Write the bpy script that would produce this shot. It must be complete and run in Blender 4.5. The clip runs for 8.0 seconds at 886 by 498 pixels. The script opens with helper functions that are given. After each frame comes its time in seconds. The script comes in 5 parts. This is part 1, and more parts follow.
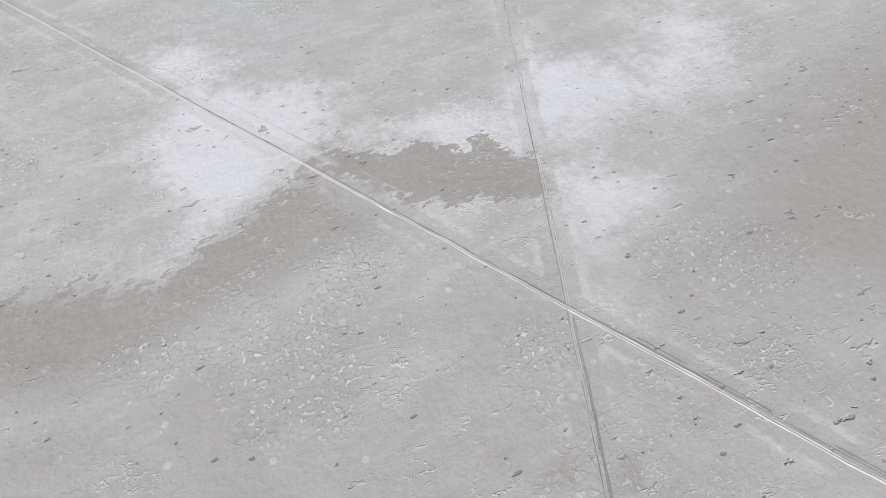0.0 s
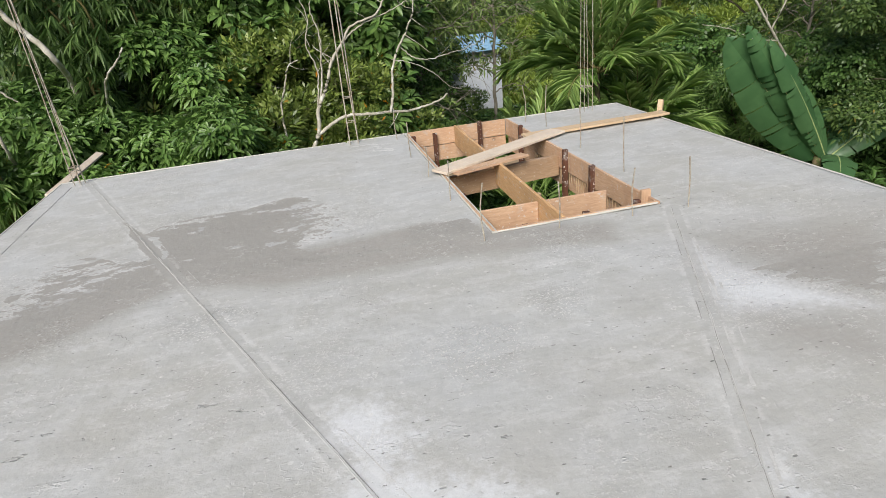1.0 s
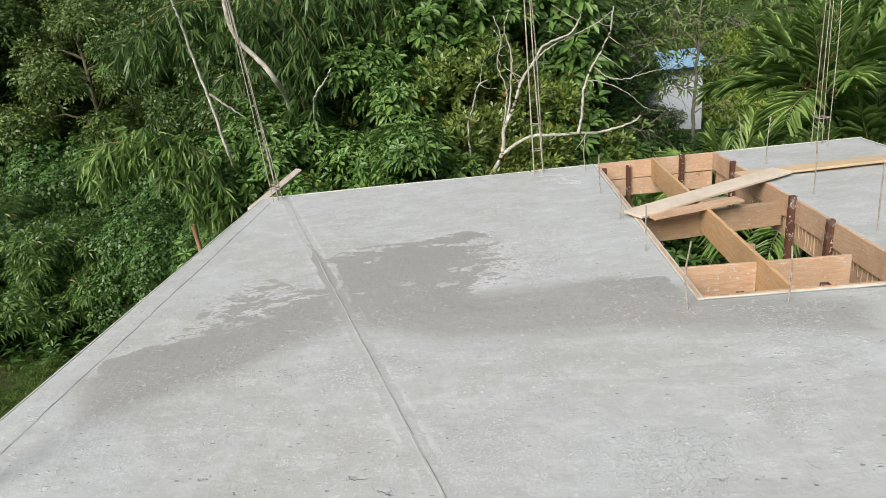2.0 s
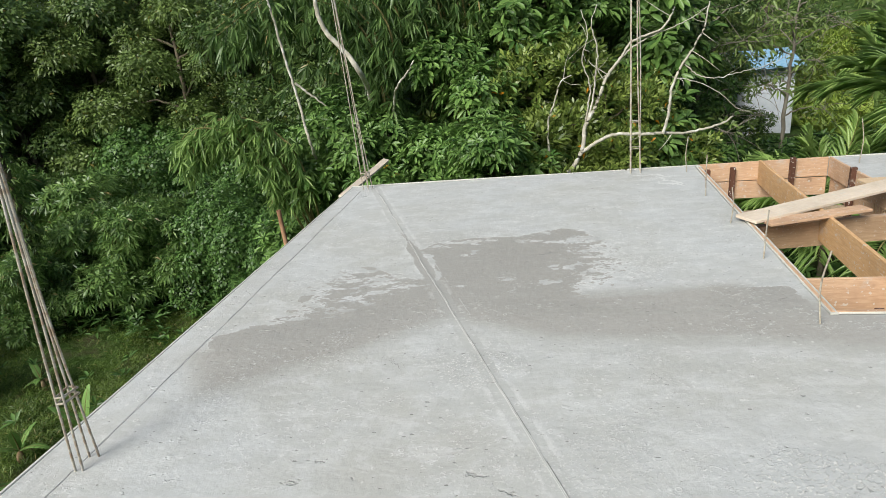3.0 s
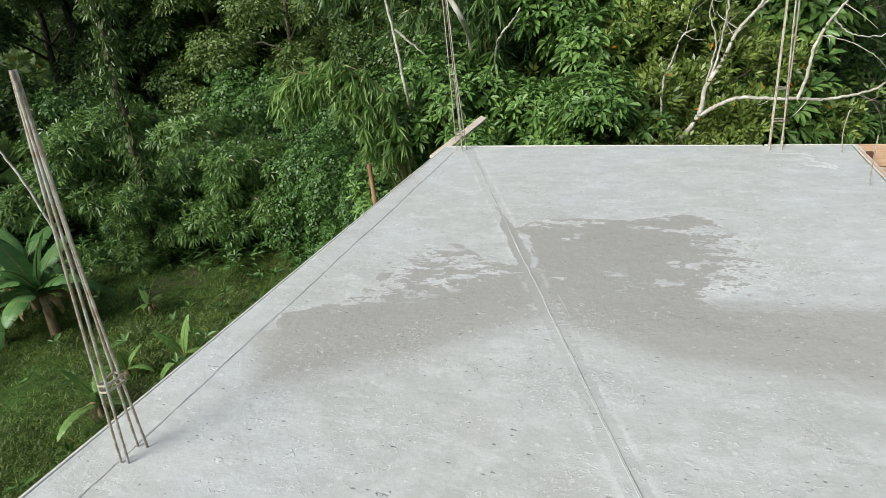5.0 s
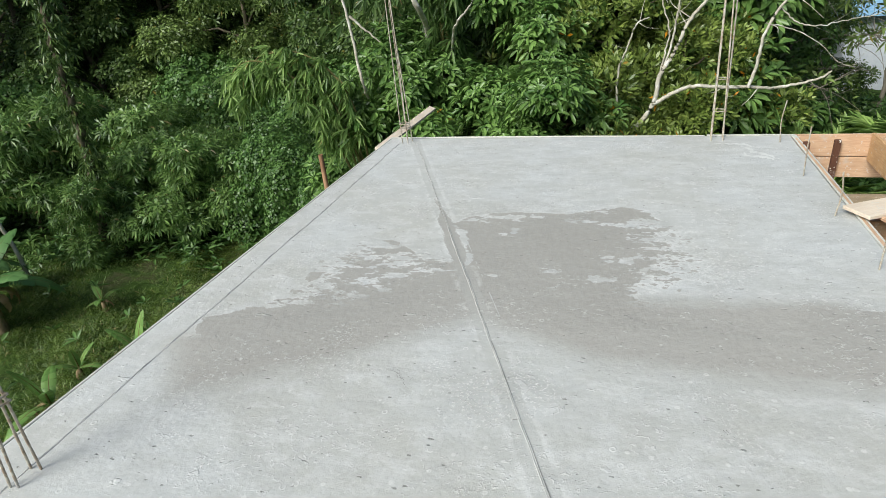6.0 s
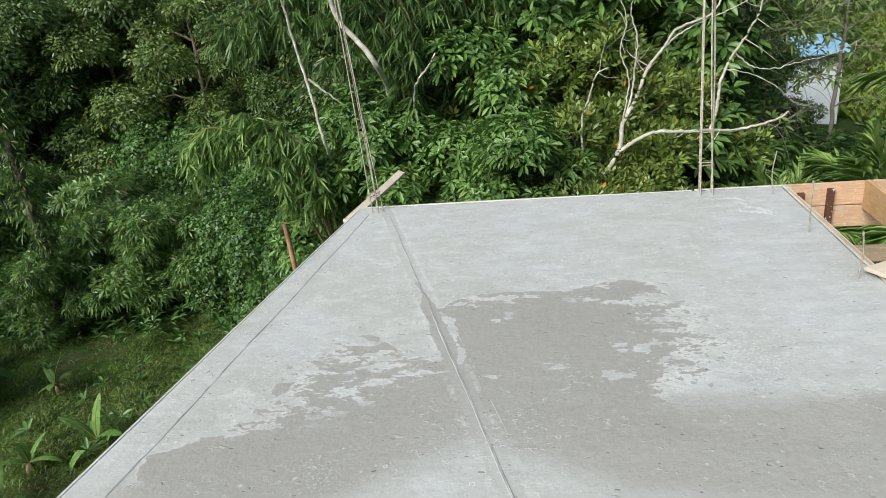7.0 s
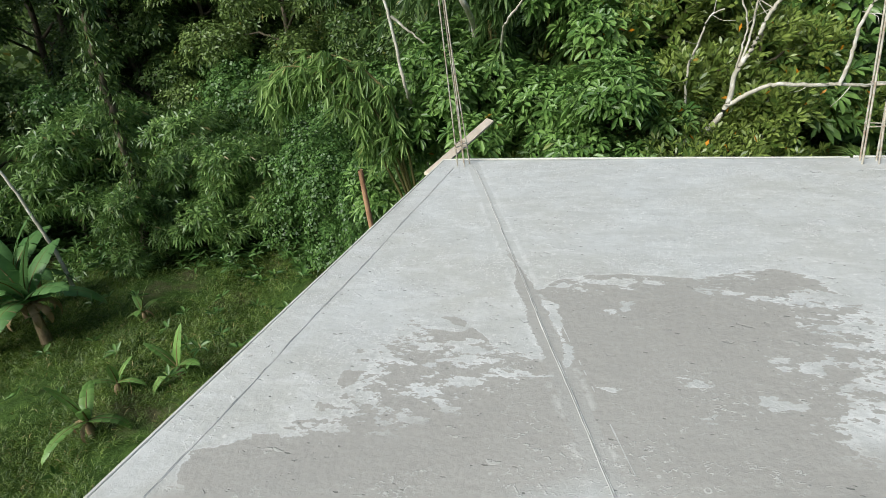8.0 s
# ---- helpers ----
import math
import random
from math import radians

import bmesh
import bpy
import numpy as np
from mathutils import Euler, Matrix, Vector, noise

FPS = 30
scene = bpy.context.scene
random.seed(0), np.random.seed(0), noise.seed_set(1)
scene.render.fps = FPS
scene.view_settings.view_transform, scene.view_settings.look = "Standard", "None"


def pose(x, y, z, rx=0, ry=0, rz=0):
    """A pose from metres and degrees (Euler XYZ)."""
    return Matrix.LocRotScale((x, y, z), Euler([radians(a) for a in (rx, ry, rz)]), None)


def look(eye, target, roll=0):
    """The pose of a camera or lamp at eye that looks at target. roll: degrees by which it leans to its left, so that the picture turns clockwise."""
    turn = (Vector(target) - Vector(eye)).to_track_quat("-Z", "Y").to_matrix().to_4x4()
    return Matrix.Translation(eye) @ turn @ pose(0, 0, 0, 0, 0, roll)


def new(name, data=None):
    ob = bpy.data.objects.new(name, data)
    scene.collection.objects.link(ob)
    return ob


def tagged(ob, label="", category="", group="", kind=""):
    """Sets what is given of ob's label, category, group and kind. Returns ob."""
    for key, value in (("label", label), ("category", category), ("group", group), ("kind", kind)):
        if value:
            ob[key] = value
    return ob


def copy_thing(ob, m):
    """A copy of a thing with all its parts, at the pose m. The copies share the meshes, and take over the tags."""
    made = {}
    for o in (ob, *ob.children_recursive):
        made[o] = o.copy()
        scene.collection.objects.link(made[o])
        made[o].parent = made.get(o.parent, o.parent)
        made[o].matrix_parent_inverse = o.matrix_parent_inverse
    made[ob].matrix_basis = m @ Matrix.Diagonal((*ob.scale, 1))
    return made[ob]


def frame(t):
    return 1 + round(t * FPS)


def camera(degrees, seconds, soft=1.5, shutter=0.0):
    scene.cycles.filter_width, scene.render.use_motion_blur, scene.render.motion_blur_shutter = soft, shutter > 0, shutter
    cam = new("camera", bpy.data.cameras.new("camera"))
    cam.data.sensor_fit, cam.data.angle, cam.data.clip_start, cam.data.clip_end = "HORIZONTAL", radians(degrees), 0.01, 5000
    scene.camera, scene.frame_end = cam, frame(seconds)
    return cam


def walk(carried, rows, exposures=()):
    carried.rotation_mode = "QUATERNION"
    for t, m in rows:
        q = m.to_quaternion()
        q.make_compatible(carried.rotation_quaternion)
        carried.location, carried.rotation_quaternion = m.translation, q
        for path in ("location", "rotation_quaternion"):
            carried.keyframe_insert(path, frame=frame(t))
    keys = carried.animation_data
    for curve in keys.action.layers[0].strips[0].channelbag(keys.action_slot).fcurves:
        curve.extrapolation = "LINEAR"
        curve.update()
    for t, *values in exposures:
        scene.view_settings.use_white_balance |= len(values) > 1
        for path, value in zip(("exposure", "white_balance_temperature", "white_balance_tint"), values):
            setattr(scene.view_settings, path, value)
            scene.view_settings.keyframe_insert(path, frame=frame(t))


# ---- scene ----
cam = camera(72.9, 8.0, soft=0.65)
PATH = [
    (0, (2.585, -7.934, 1.459), (3.109, -6.742, -0.059), -5.8),
    (0.1, (2.581, -7.857, 1.501), (3.106, -6.561, 0.071), -6.8),
    (0.2, (2.576, -7.796, 1.534), (3.066, -6.378, 0.212), -7.1),
    (0.3, (2.565, -7.731, 1.554), (3.000, -6.212, 0.328), -6.4),
    (0.5, (2.546, -7.607, 1.556), (2.883, -5.975, 0.450), -4.7),
    (0.7, (2.549, -7.408, 1.606), (2.873, -5.718, 0.587), -3.5),
    (1, (2.580, -7.225, 1.660), (2.947, -5.434, 0.850), -5.7),
    (1.5, (2.670, -6.873, 1.697), (2.804, -5.011, 0.980), -6.4),
    (2, (2.594, -6.735, 1.717), (2.403, -4.873, 1.011), -7.3),
    (2.2, (2.496, -6.739, 1.707), (2.194, -4.881, 1.031), -7.0),
    (3.3, (2.292, -6.642, 1.715), (1.896, -4.816, 1.002), -6.6),
    (3.5, (2.326, -6.462, 1.701), (2.035, -4.620, 0.977), -8.1),
    (3.7, (2.280, -6.271, 1.725), (1.817, -4.455, 1.028), -7.4),
    (4, (2.215, -6.189, 1.693), (1.479, -4.492, 0.931), -5.9),
    (4.5, (2.155, -6.163, 1.719), (1.481, -4.465, 0.906), -5.7),
    (4.7, (2.121, -6.175, 1.709), (1.427, -4.475, 0.917), -6.0),
    (5.8, (2.254, -6.021, 1.663), (1.676, -4.330, 0.765), -5.4),
    (6, (2.302, -5.977, 1.676), (1.731, -4.262, 0.819), -5.4),
    (6.2, (2.323, -5.958, 1.689), (1.769, -4.221, 0.867), -6.0),
    (6.5, (2.306, -5.874, 1.688), (1.782, -4.109, 0.907), -4.7),
    (7, (2.082, -5.488, 1.716), (1.610, -3.682, 0.998), -7.4),
    (7.2, (2.041, -5.401, 1.693), (1.625, -3.588, 0.960), -9.0),
    (7.5, (1.975, -5.240, 1.670), (1.576, -3.452, 0.867), -9.5),
    (7.7, (1.928, -5.072, 1.661), (1.449, -3.302, 0.862), -10.9),
    (7.8, (1.878, -4.998, 1.656), (1.338, -3.250, 0.848), -9.9),
    (8, (1.770, -4.920, 1.592), (1.074, -3.247, 0.745), -7.2),
]
EXPOSURES = [(0.0, -0.17, 6150, 11), (0.5, -0.27, 6200, 10), (1.0, -0.12, 6300, 9), (2.0, -0.06, 6300, 7), (3.5, 0.02, 6200, 4), (8.0, 0.04, 6100, 3)]
walk(cam, [(t, look(eye, target, roll)) for t, eye, target, roll in PATH], EXPOSURES)

# ---- world, sun ----
world = bpy.data.worlds.new("sky")
scene.world = world
world.use_nodes = True
wn, wl = world.node_tree.nodes, world.node_tree.links
sky = wn.new("ShaderNodeTexSky")
sky.sky_type, sky.sun_disc = "NISHITA", False
sky.sun_elevation, sky.sun_rotation, sky.dust_density, sky.air_density = radians(40), radians(209.6), 4.0, 1.0
wl.new(sky.outputs[0], wn["Background"].inputs[0])
wn["Background"].inputs[1].default_value = 0.10
sun_data = bpy.data.lights.new("sun", "SUN")
sun_data.energy, sun_data.angle, sun_data.color = 4.2, radians(32), (1.0, 0.955, 0.88)
sun = new("sun", sun_data)
sun.matrix_world = look((-15.0, -26.4, 25.6), (0, 0, 0))


# ---- materials ----
class Nodes:
    """A short way to write node trees."""

    def __init__(self, name):
        self.mat = bpy.data.materials.new(name)
        self.mat.use_nodes = True
        self.tree = self.mat.node_tree
        self.bsdf = self.tree.nodes["Principled BSDF"]
        self.out = self.tree.nodes["Material Output"]

    def add(self, kind, **sets):
        node = self.tree.nodes.new("ShaderNode" + kind)
        if "operation" in sets:
            node.operation = sets["operation"]
        if "data_type" in sets:
            node.data_type = sets["data_type"]
        if "blend_type" in sets:
            node.blend_type = sets["blend_type"]
        if "attribute_name" in sets:
            node.attribute_name = sets["attribute_name"]
        if "feature" in sets:
            node.feature = sets["feature"]
        if "interpolation_type" in sets:
            node.interpolation_type = sets["interpolation_type"]
        return node

    def put(self, value, socket):
        if hasattr(value, "is_linked"):
            self.tree.links.new(value, socket)
        else:
            socket.default_value = value

    def place(self, kind="Object"):
        return self.add("TexCoord").outputs[kind]

    def noise(self, where, scale, detail=4.0, rough=0.6, stretch=None):
        if stretch:
            m = self.add("Mapping")
            m.inputs["Scale"].default_value = stretch
            self.put(where, m.inputs[0])
            where = m.outputs[0]
        n = self.add("TexNoise")
        self.put(where, n.inputs["Vector"])
        n.inputs["Scale"].default_value, n.inputs["Detail"].default_value, n.inputs["Roughness"].default_value = scale, detail, rough
        return n.outputs["Fac"]

    def cells(self, where, scale, out="Distance", rand=1.0):
        n = self.add("TexVoronoi")
        self.put(where, n.inputs["Vector"])
        n.inputs["Scale"].default_value, n.inputs["Randomness"].default_value = scale, rand
        return n.outputs[out]

    def span(self, value, a, b, c=0.0, d=1.0, smooth=True):
        n = self.add("MapRange", interpolation_type="SMOOTHSTEP" if smooth else "LINEAR")
        for v, i in zip((value, a, b, c, d), range(5)):
            self.put(v, n.inputs[i])
        return n.outputs[0]

    def math(self, op, a, b=0.0):
        n = self.add("Math", operation=op)
        self.put(a, n.inputs[0])
        self.put(b, n.inputs[1])
        return n.outputs[0]

    def mix(self, fac, a, b, blend="MIX"):
        n = self.add("Mix", data_type="RGBA", blend_type=blend)
        self.put(fac, n.inputs[0])
        self.put((*a, 1) if isinstance(a, tuple) else a, n.inputs[6])
        self.put((*b, 1) if isinstance(b, tuple) else b, n.inputs[7])
        return n.outputs[2]

    def attr(self, name):
        return self.add("Attribute", attribute_name=name).outputs["Fac"]

    def bump(self, height, depth, normal=None):
        n = self.add("Bump")
        n.inputs["Distance"].default_value = depth
        self.put(height, n.inputs["Height"])
        if normal:
            self.put(normal, n.inputs["Normal"])
        self.put(n.outputs[0], self.bsdf.inputs["Normal"])
        return n.outputs[0]

    def done(self, color, rough=0.7, metal=0.0, spec=0.5):
        self.put((*color, 1) if isinstance(color, tuple) else color, self.bsdf.inputs["Base Color"])
        self.put(rough, self.bsdf.inputs["Roughness"])
        self.put(metal, self.bsdf.inputs["Metallic"])
        self.put(spec, self.bsdf.inputs["Specular IOR Level"])
        return self.mat


def slab_concrete():
    """Trowelled concrete: dry pale grey, damp brown-grey patches, chalky blooms, pits and scabs."""
    k = Nodes("slab_concrete")
    at = k.place()
    broad, mid, fine = k.noise(at, 0.8, 5, 0.6), k.noise(at, 3.6, 8, 0.68), k.noise(at, 38.0, 6, 0.7)
    sweep = k.noise(at, 1.5, 7, 0.62, (1.0, 1.8, 1.0))
    grit = k.noise(at, 11.0, 8, 0.7)
    col = k.mix(k.span(broad, 0.32, 0.68), (0.425, 0.418, 0.392), (0.47, 0.475, 0.472))
    col = k.mix(k.span(mid, 0.48, 0.60, 0, 0.38), col, (0.54, 0.545, 0.54))
    col = k.mix(k.span(sweep, 0.5, 0.62, 0, 0.3), col, (0.375, 0.368, 0.345))
    col = k.mix(k.span(grit, 0.53, 0.62, 0, 0.22), col, (0.37, 0.365, 0.35))
    col = k.mix(k.span(grit, 0.46, 0.38, 0, 0.24), col, (0.58, 0.58, 0.575))
    streak = k.noise(at, 5.0, 6, 0.68, (0.55, 1.7, 1.0))
    col = k.mix(k.span(streak, 0.54, 0.61, 0, 0.34), col, (0.58, 0.58, 0.57))
    col = k.mix(k.span(streak, 0.45, 0.38, 0, 0.3), col, (0.365, 0.36, 0.345))
    # chalky bloom
    bloom = k.math("ADD", k.attr("bloom"), k.math("MULTIPLY", k.math("SUBTRACT", mid, 0.5), 3.0))
    bloom = k.math("ADD", bloom, k.math("MULTIPLY", k.math("SUBTRACT", k.noise(at, 21.0, 5, 0.7), 0.5), 2.4))
    bloom = k.span(bloom, -0.6, 0.9)
    col = k.mix(k.math("MULTIPLY", bloom, 0.8), col, (0.66, 0.67, 0.685))
    # damp, with a ragged edge
    ragged = k.noise(at, 8.0, 6, 0.62, (1.0, 1.9, 1.0))
    damp = k.math("ADD", k.attr("damp"), k.math("MULTIPLY", k.math("SUBTRACT", ragged, 0.5), 5.0))
    damp = k.math("ADD", damp, k.math("MULTIPLY", k.math("SUBTRACT", k.noise(at, 24.0, 4, 0.6, (1.0, 1.8, 1.0)), 0.5), 2.6))
    scum = k.math("MULTIPLY", k.span(damp, -0.8, -0.12), k.span(damp, -0.06, 0.02, 1, 0))
    scum = k.math("MULTIPLY", scum, k.span(k.noise(at, 6.0, 4), 0.4, 0.56))
    damp = k.span(damp, -0.04, 0.05)
    stain = k.math("ADD", k.attr("stain"), k.math("MULTIPLY", k.math("SUBTRACT", mid, 0.5), 1.6))
    stain = k.span(stain, -0.7, 0.7)
    scum = k.math("MULTIPLY", scum, k.math("SUBTRACT", 1.0, stain))
    wet = k.math("MAXIMUM", k.math("MULTIPLY", damp, 0.92), k.math("MULTIPLY", stain, 0.86))
    wetcol = k.mix(k.span(fine, 0.35, 0.65), (0.31, 0.294, 0.269), (0.344, 0.327, 0.3))
    wetcol = k.mix(k.span(k.noise(at, 2.0, 4), 0.4, 0.7, 0, 0.5), wetcol, (0.345, 0.33, 0.304))
    col = k.mix(wet, col, wetcol)
    col = k.mix(k.math("MULTIPLY", scum, 0.4), col, (0.70, 0.695, 0.68))
    dry = k.math("SUBTRACT", 1.0, k.math("MULTIPLY", damp, 0.8))
    # scabs: pale crumbs and small rings in patches
    zone = k.math("ADD", k.attr("crumb"), k.math("MULTIPLY", k.math("SUBTRACT", k.noise(at, 2.6, 5, 0.7), 0.5), 3.0))
    zone = k.math("MAXIMUM", k.span(zone, 0.0, 0.7), k.span(k.noise(at, 1.35, 5, 0.7), 0.52, 0.62, 0, 0.5))
    crumbs = k.span(k.noise(at, 62.0, 4, 0.7), 0.54, 0.6)
    dots = k.cells(at, 15.0)
    ring = k.math("MULTIPLY", k.span(dots, 0.10, 0.15), k.span(dots, 0.17, 0.24, 1, 0))
    some = k.span(k.noise(at, 7.0, 3), 0.55, 0.62)
    scab = k.math("MAXIMUM", k.math("MULTIPLY", zone, crumbs), k.math("MULTIPLY", k.math("MULTIPLY", ring, some), 0.5))
    scab = k.math("MULTIPLY", scab, dry)
    col = k.mix(k.math("MULTIPLY", scab, 0.85), col, (0.69, 0.68, 0.655))
    # short pits, drawn out by the trowel, with their shade painted in dark
    warp = k.add("Mapping")
    k.put(at, warp.inputs[0])
    warp.inputs["Rotation"].default_value, warp.inputs["Scale"].default_value = (0, 0, 0.9), (1.0, 1.9, 1.0)
    bent = k.add("VectorMath", operation="ADD")
    k.put(warp.outputs[0], bent.inputs[0])
    k.put(k.math("MULTIPLY", k.noise(at, 45.0, 3, 0.6), 0.035), bent.inputs[1])
    cell = k.add("TexVoronoi")
    k.put(bent.outputs[0], cell.inputs["Vector"])
    cell.inputs["Scale"].default_value = 17.0
    split = k.add("SeparateColor")
    k.put(cell.outputs["Color"], split.inputs[0])
    size = k.span(split.outputs[0], 0.42, 1.0, 0.0, 0.2, False)
    pit = k.span(k.math("DIVIDE", cell.outputs["Distance"], k.math("ADD", size, 0.001)), 0.7, 1.0, 1, 0)
    pit = k.math("MULTIPLY", pit, k.span(grit, 0.4, 0.5))
    col = k.mix(k.math("MULTIPLY", pit, 0.72), col, (0.19, 0.182, 0.17))
    # small pale flecks
    chip = k.add("TexVoronoi")
    k.put(at, chip.inputs["Vector"])
    chip.inputs["Scale"].default_value = 17.0
    part2 = k.add("SeparateColor")
    k.put(chip.outputs["Color"], part2.inputs[0])
    fleck = k.span(k.math("DIVIDE", chip.outputs["Distance"], k.math("ADD", k.span(part2.outputs[1], 0.72, 1.0, 0.0, 0.26, False), 0.001)), 0.6, 1.0, 1, 0)
    col = k.mix(k.math("MULTIPLY", k.math("MULTIPLY", fleck, dry), 0.4), col, (0.68, 0.67, 0.65))
    specks = k.span(k.noise(at, 80.0, 3, 0.7), 0.6, 0.7)
    col = k.mix(k.math("MULTIPLY", specks, 0.12), col, (0.26, 0.25, 0.23))
    # smoothed bands beside the lines with crumbs along their rims
    edge = k.math("ADD", k.attr("band"), k.math("MULTIPLY", k.math("SUBTRACT", grit, 0.5), 0.55))
    band = k.span(edge, 0.22, 0.34)
    col = k.mix(k.math("MULTIPLY", band, k.span(broad, 0.4, 0.6, 0.12, 0.42)), col, (0.385, 0.378, 0.36))
    rim = k.math("MULTIPLY", k.math("MULTIPLY", k.span(edge, -0.3, 0.1), k.span(edge, 0.2, 0.34, 1, 0)), k.span(k.noise(at, 6.1, 5, 0.7), 0.47, 0.56))
    col = k.mix(k.math("MULTIPLY", rim, 0.3), col, (0.67, 0.665, 0.65))
    # trowel ripples: short crooked ridges in rough zones
    wave = k.math("ABSOLUTE", k.math("SUBTRACT", k.noise(at, 15.0, 3, 0.6, (1.0, 1.5, 1.0)), 0.5))
    ripple = k.math("MULTIPLY", k.span(wave, 0.0, 0.035, 1, 0), k.span(k.noise(at, 1.9, 5, 0.7), 0.50, 0.60))
    ripple = k.math("MULTIPLY", ripple, k.span(k.noise(at, 26.0, 3), 0.48, 0.58))
    col = k.mix(k.math("MULTIPLY", ripple, 0.5), col, (0.66, 0.655, 0.635))
    # shallow crooked dents where the float dragged, shaded by a darker colour
    drag = k.add("Mapping")
    k.put(at, drag.inputs[0])
    drag.inputs["Rotation"].default_value, drag.inputs["Scale"].default_value = (0, 0, 0.8), (1.0, 1.7, 1.0)
    torn = k.noise(drag.outputs[0], 9.0, 4, 0.66)
    dent = k.math("MULTIPLY", k.span(torn, 0.63, 0.68), k.span(k.noise(at, 1.1, 4, 0.65), 0.5, 0.6))
    col = k.mix(k.math("MULTIPLY", dent, 0.5), col, (0.27, 0.262, 0.245))
    lump = k.math("MULTIPLY", k.span(torn, 0.38, 0.33), k.span(k.noise(at, 1.6, 4, 0.65), 0.5, 0.6))
    col = k.mix(k.math("MULTIPLY", lump, 0.3), col, (0.66, 0.655, 0.64))
    height = k.math("ADD", k.math("MULTIPLY", fine, 0.5), k.math("SUBTRACT", k.math("MULTIPLY", scab, 0.6), k.math("MULTIPLY", pit, 1.2)))
    height = k.math("ADD", height, k.math("ADD", k.math("MULTIPLY", grit, 1.2), k.math("MULTIPLY", mid, 1.5)))
    height = k.math("ADD", height, k.math("MULTIPLY", ripple, 0.5))
    height = k.math("ADD", height, k.math("SUBTRACT", k.math("MULTIPLY", lump, 0.8), k.math("MULTIPLY", dent, 1.2)))
    k.bump(height, 0.0036)
    rough = k.math("SUBTRACT", 0.86, k.math("MULTIPLY", damp, 0.32))
    return k.done(col, rough, 0.0, 0.35)


def plain_concrete(name, a, b):
    k = Nodes(name)
    at = k.place()
    n = k.noise(at, 5.0, 6, 0.65)
    col = k.mix(k.span(n, 0.3, 0.7), a, b)
    col = k.mix(k.span(k.noise(at, 60.0, 3), 0.6, 0.75, 0, 0.4), col, (0.2, 0.19, 0.18))
    k.bump(k.noise(at, 40.0, 5, 0.7), 0.004)
    return k.done(col, 0.88, 0, 0.3)


def timber(name, pale, dark, dirt=0.35, along=(1.0, 9.0, 9.0)):
    """Sawn boards: grain along local x, cement smears."""
    k = Nodes(name)
    at = k.place()
    info = k.add("ObjectInfo").outputs["Random"]
    shift = k.add("VectorMath", operation="ADD")
    k.put(at, shift.inputs[0])
    k.put(k.math("MULTIPLY", info, 37.0), shift.inputs[1])
    at = shift.outputs[0]
    grain = k.noise(at, 9.0, 6, 0.7, along)
    col = k.mix(k.span(grain, 0.3, 0.7), pale, dark)
    col = k.mix(k.span(k.noise(at, 2.4, 4), 0.4, 0.75, 0, 0.55), col, tuple(c * 0.62 for c in dark))
    knots = k.span(k.cells(at, 2.2), 0.03, 0.07, 0.7, 0)
    col = k.mix(knots, col, tuple(c * 0.35 for c in dark))
    smear = k.span(k.noise(at, 6.5, 5, 0.7), 0.56, 0.72, 0, dirt)
    col = k.mix(smear, col, (0.5, 0.49, 0.46))
    drops = k.span(k.noise(at, 38.0, 2, 0.5), 0.64, 0.68, 0, min(1.0, dirt * 1.3))
    col = k.mix(drops, col, (0.62, 0.60, 0.56))
    col = k.mix(k.math("MULTIPLY", info, 0.25), col, dark)
    k.bump(grain, 0.003)
    return k.done(col, 0.72, 0, 0.3)


def leaf(name, a, b, yellow=0.0, old=(0.5, 0.24, 0.02), gloss=0.45, glow=0.28):
    """Leaf blades: each leaf with its own tone, thin enough to let light through."""
    k = Nodes(name)
    each = k.add("NewGeometry").outputs["Random Per Island"]
    whole = k.add("ObjectInfo").outputs["Random"]
    col = k.mix(each, a, b)
    col = k.mix(k.math("MULTIPLY", whole, 0.35), col, tuple(c * 0.6 for c in a))
    col = k.mix(k.span(k.noise(k.place(), 1.1, 3), 0.45, 0.7, 0, 0.45), col, tuple(c * 1.25 for c in b))
    if yellow:
        pick = k.span(k.math("FRACT", k.math("MULTIPLY", each, 91.7)), 1 - yellow, 1 - yellow + 0.002)
        col = k.mix(pick, col, old)
    k.done(col, gloss, 0, 0.4)
    thin = k.add("BsdfTranslucent")
    k.put(col, thin.inputs[0])
    both = k.add("MixShader")
    both.inputs[0].default_value = glow
    k.put(k.bsdf.outputs[0], both.inputs[1])
    k.put(thin.outputs[0], both.inputs[2])
    k.put(both.outputs[0], k.out.inputs[0])
    return k.mat


def bark(name, a, b, scale=6.0, patch=None):
    k = Nodes(name)
    at = k.place()
    n = k.noise(at, scale, 6, 0.7, (1, 1, 0.35))
    col = k.mix(k.span(n, 0.35, 0.65), a, b)
    if patch:
        col = k.mix(k.span(k.noise(at, scale * 0.7, 4), 0.52, 0.62), col, patch)
    k.bump(n, 0.02)
    return k.done(col, 0.85, 0, 0.2)


def rusty_steel():
    k = Nodes("rebar_steel")
    at = k.place()
    n = k.noise(at, 22.0, 5, 0.7)
    col = k.mix(k.span(n, 0.35, 0.65), (0.46, 0.44, 0.37), (0.27, 0.20, 0.14))
    col = k.mix(k.span(k.noise(at, 7.0, 3), 0.5, 0.65, 0, 0.7), col, (0.46, 0.45, 0.42))
    k.bump(n, 0.002)
    return k.done(col, 0.7, 0.15)


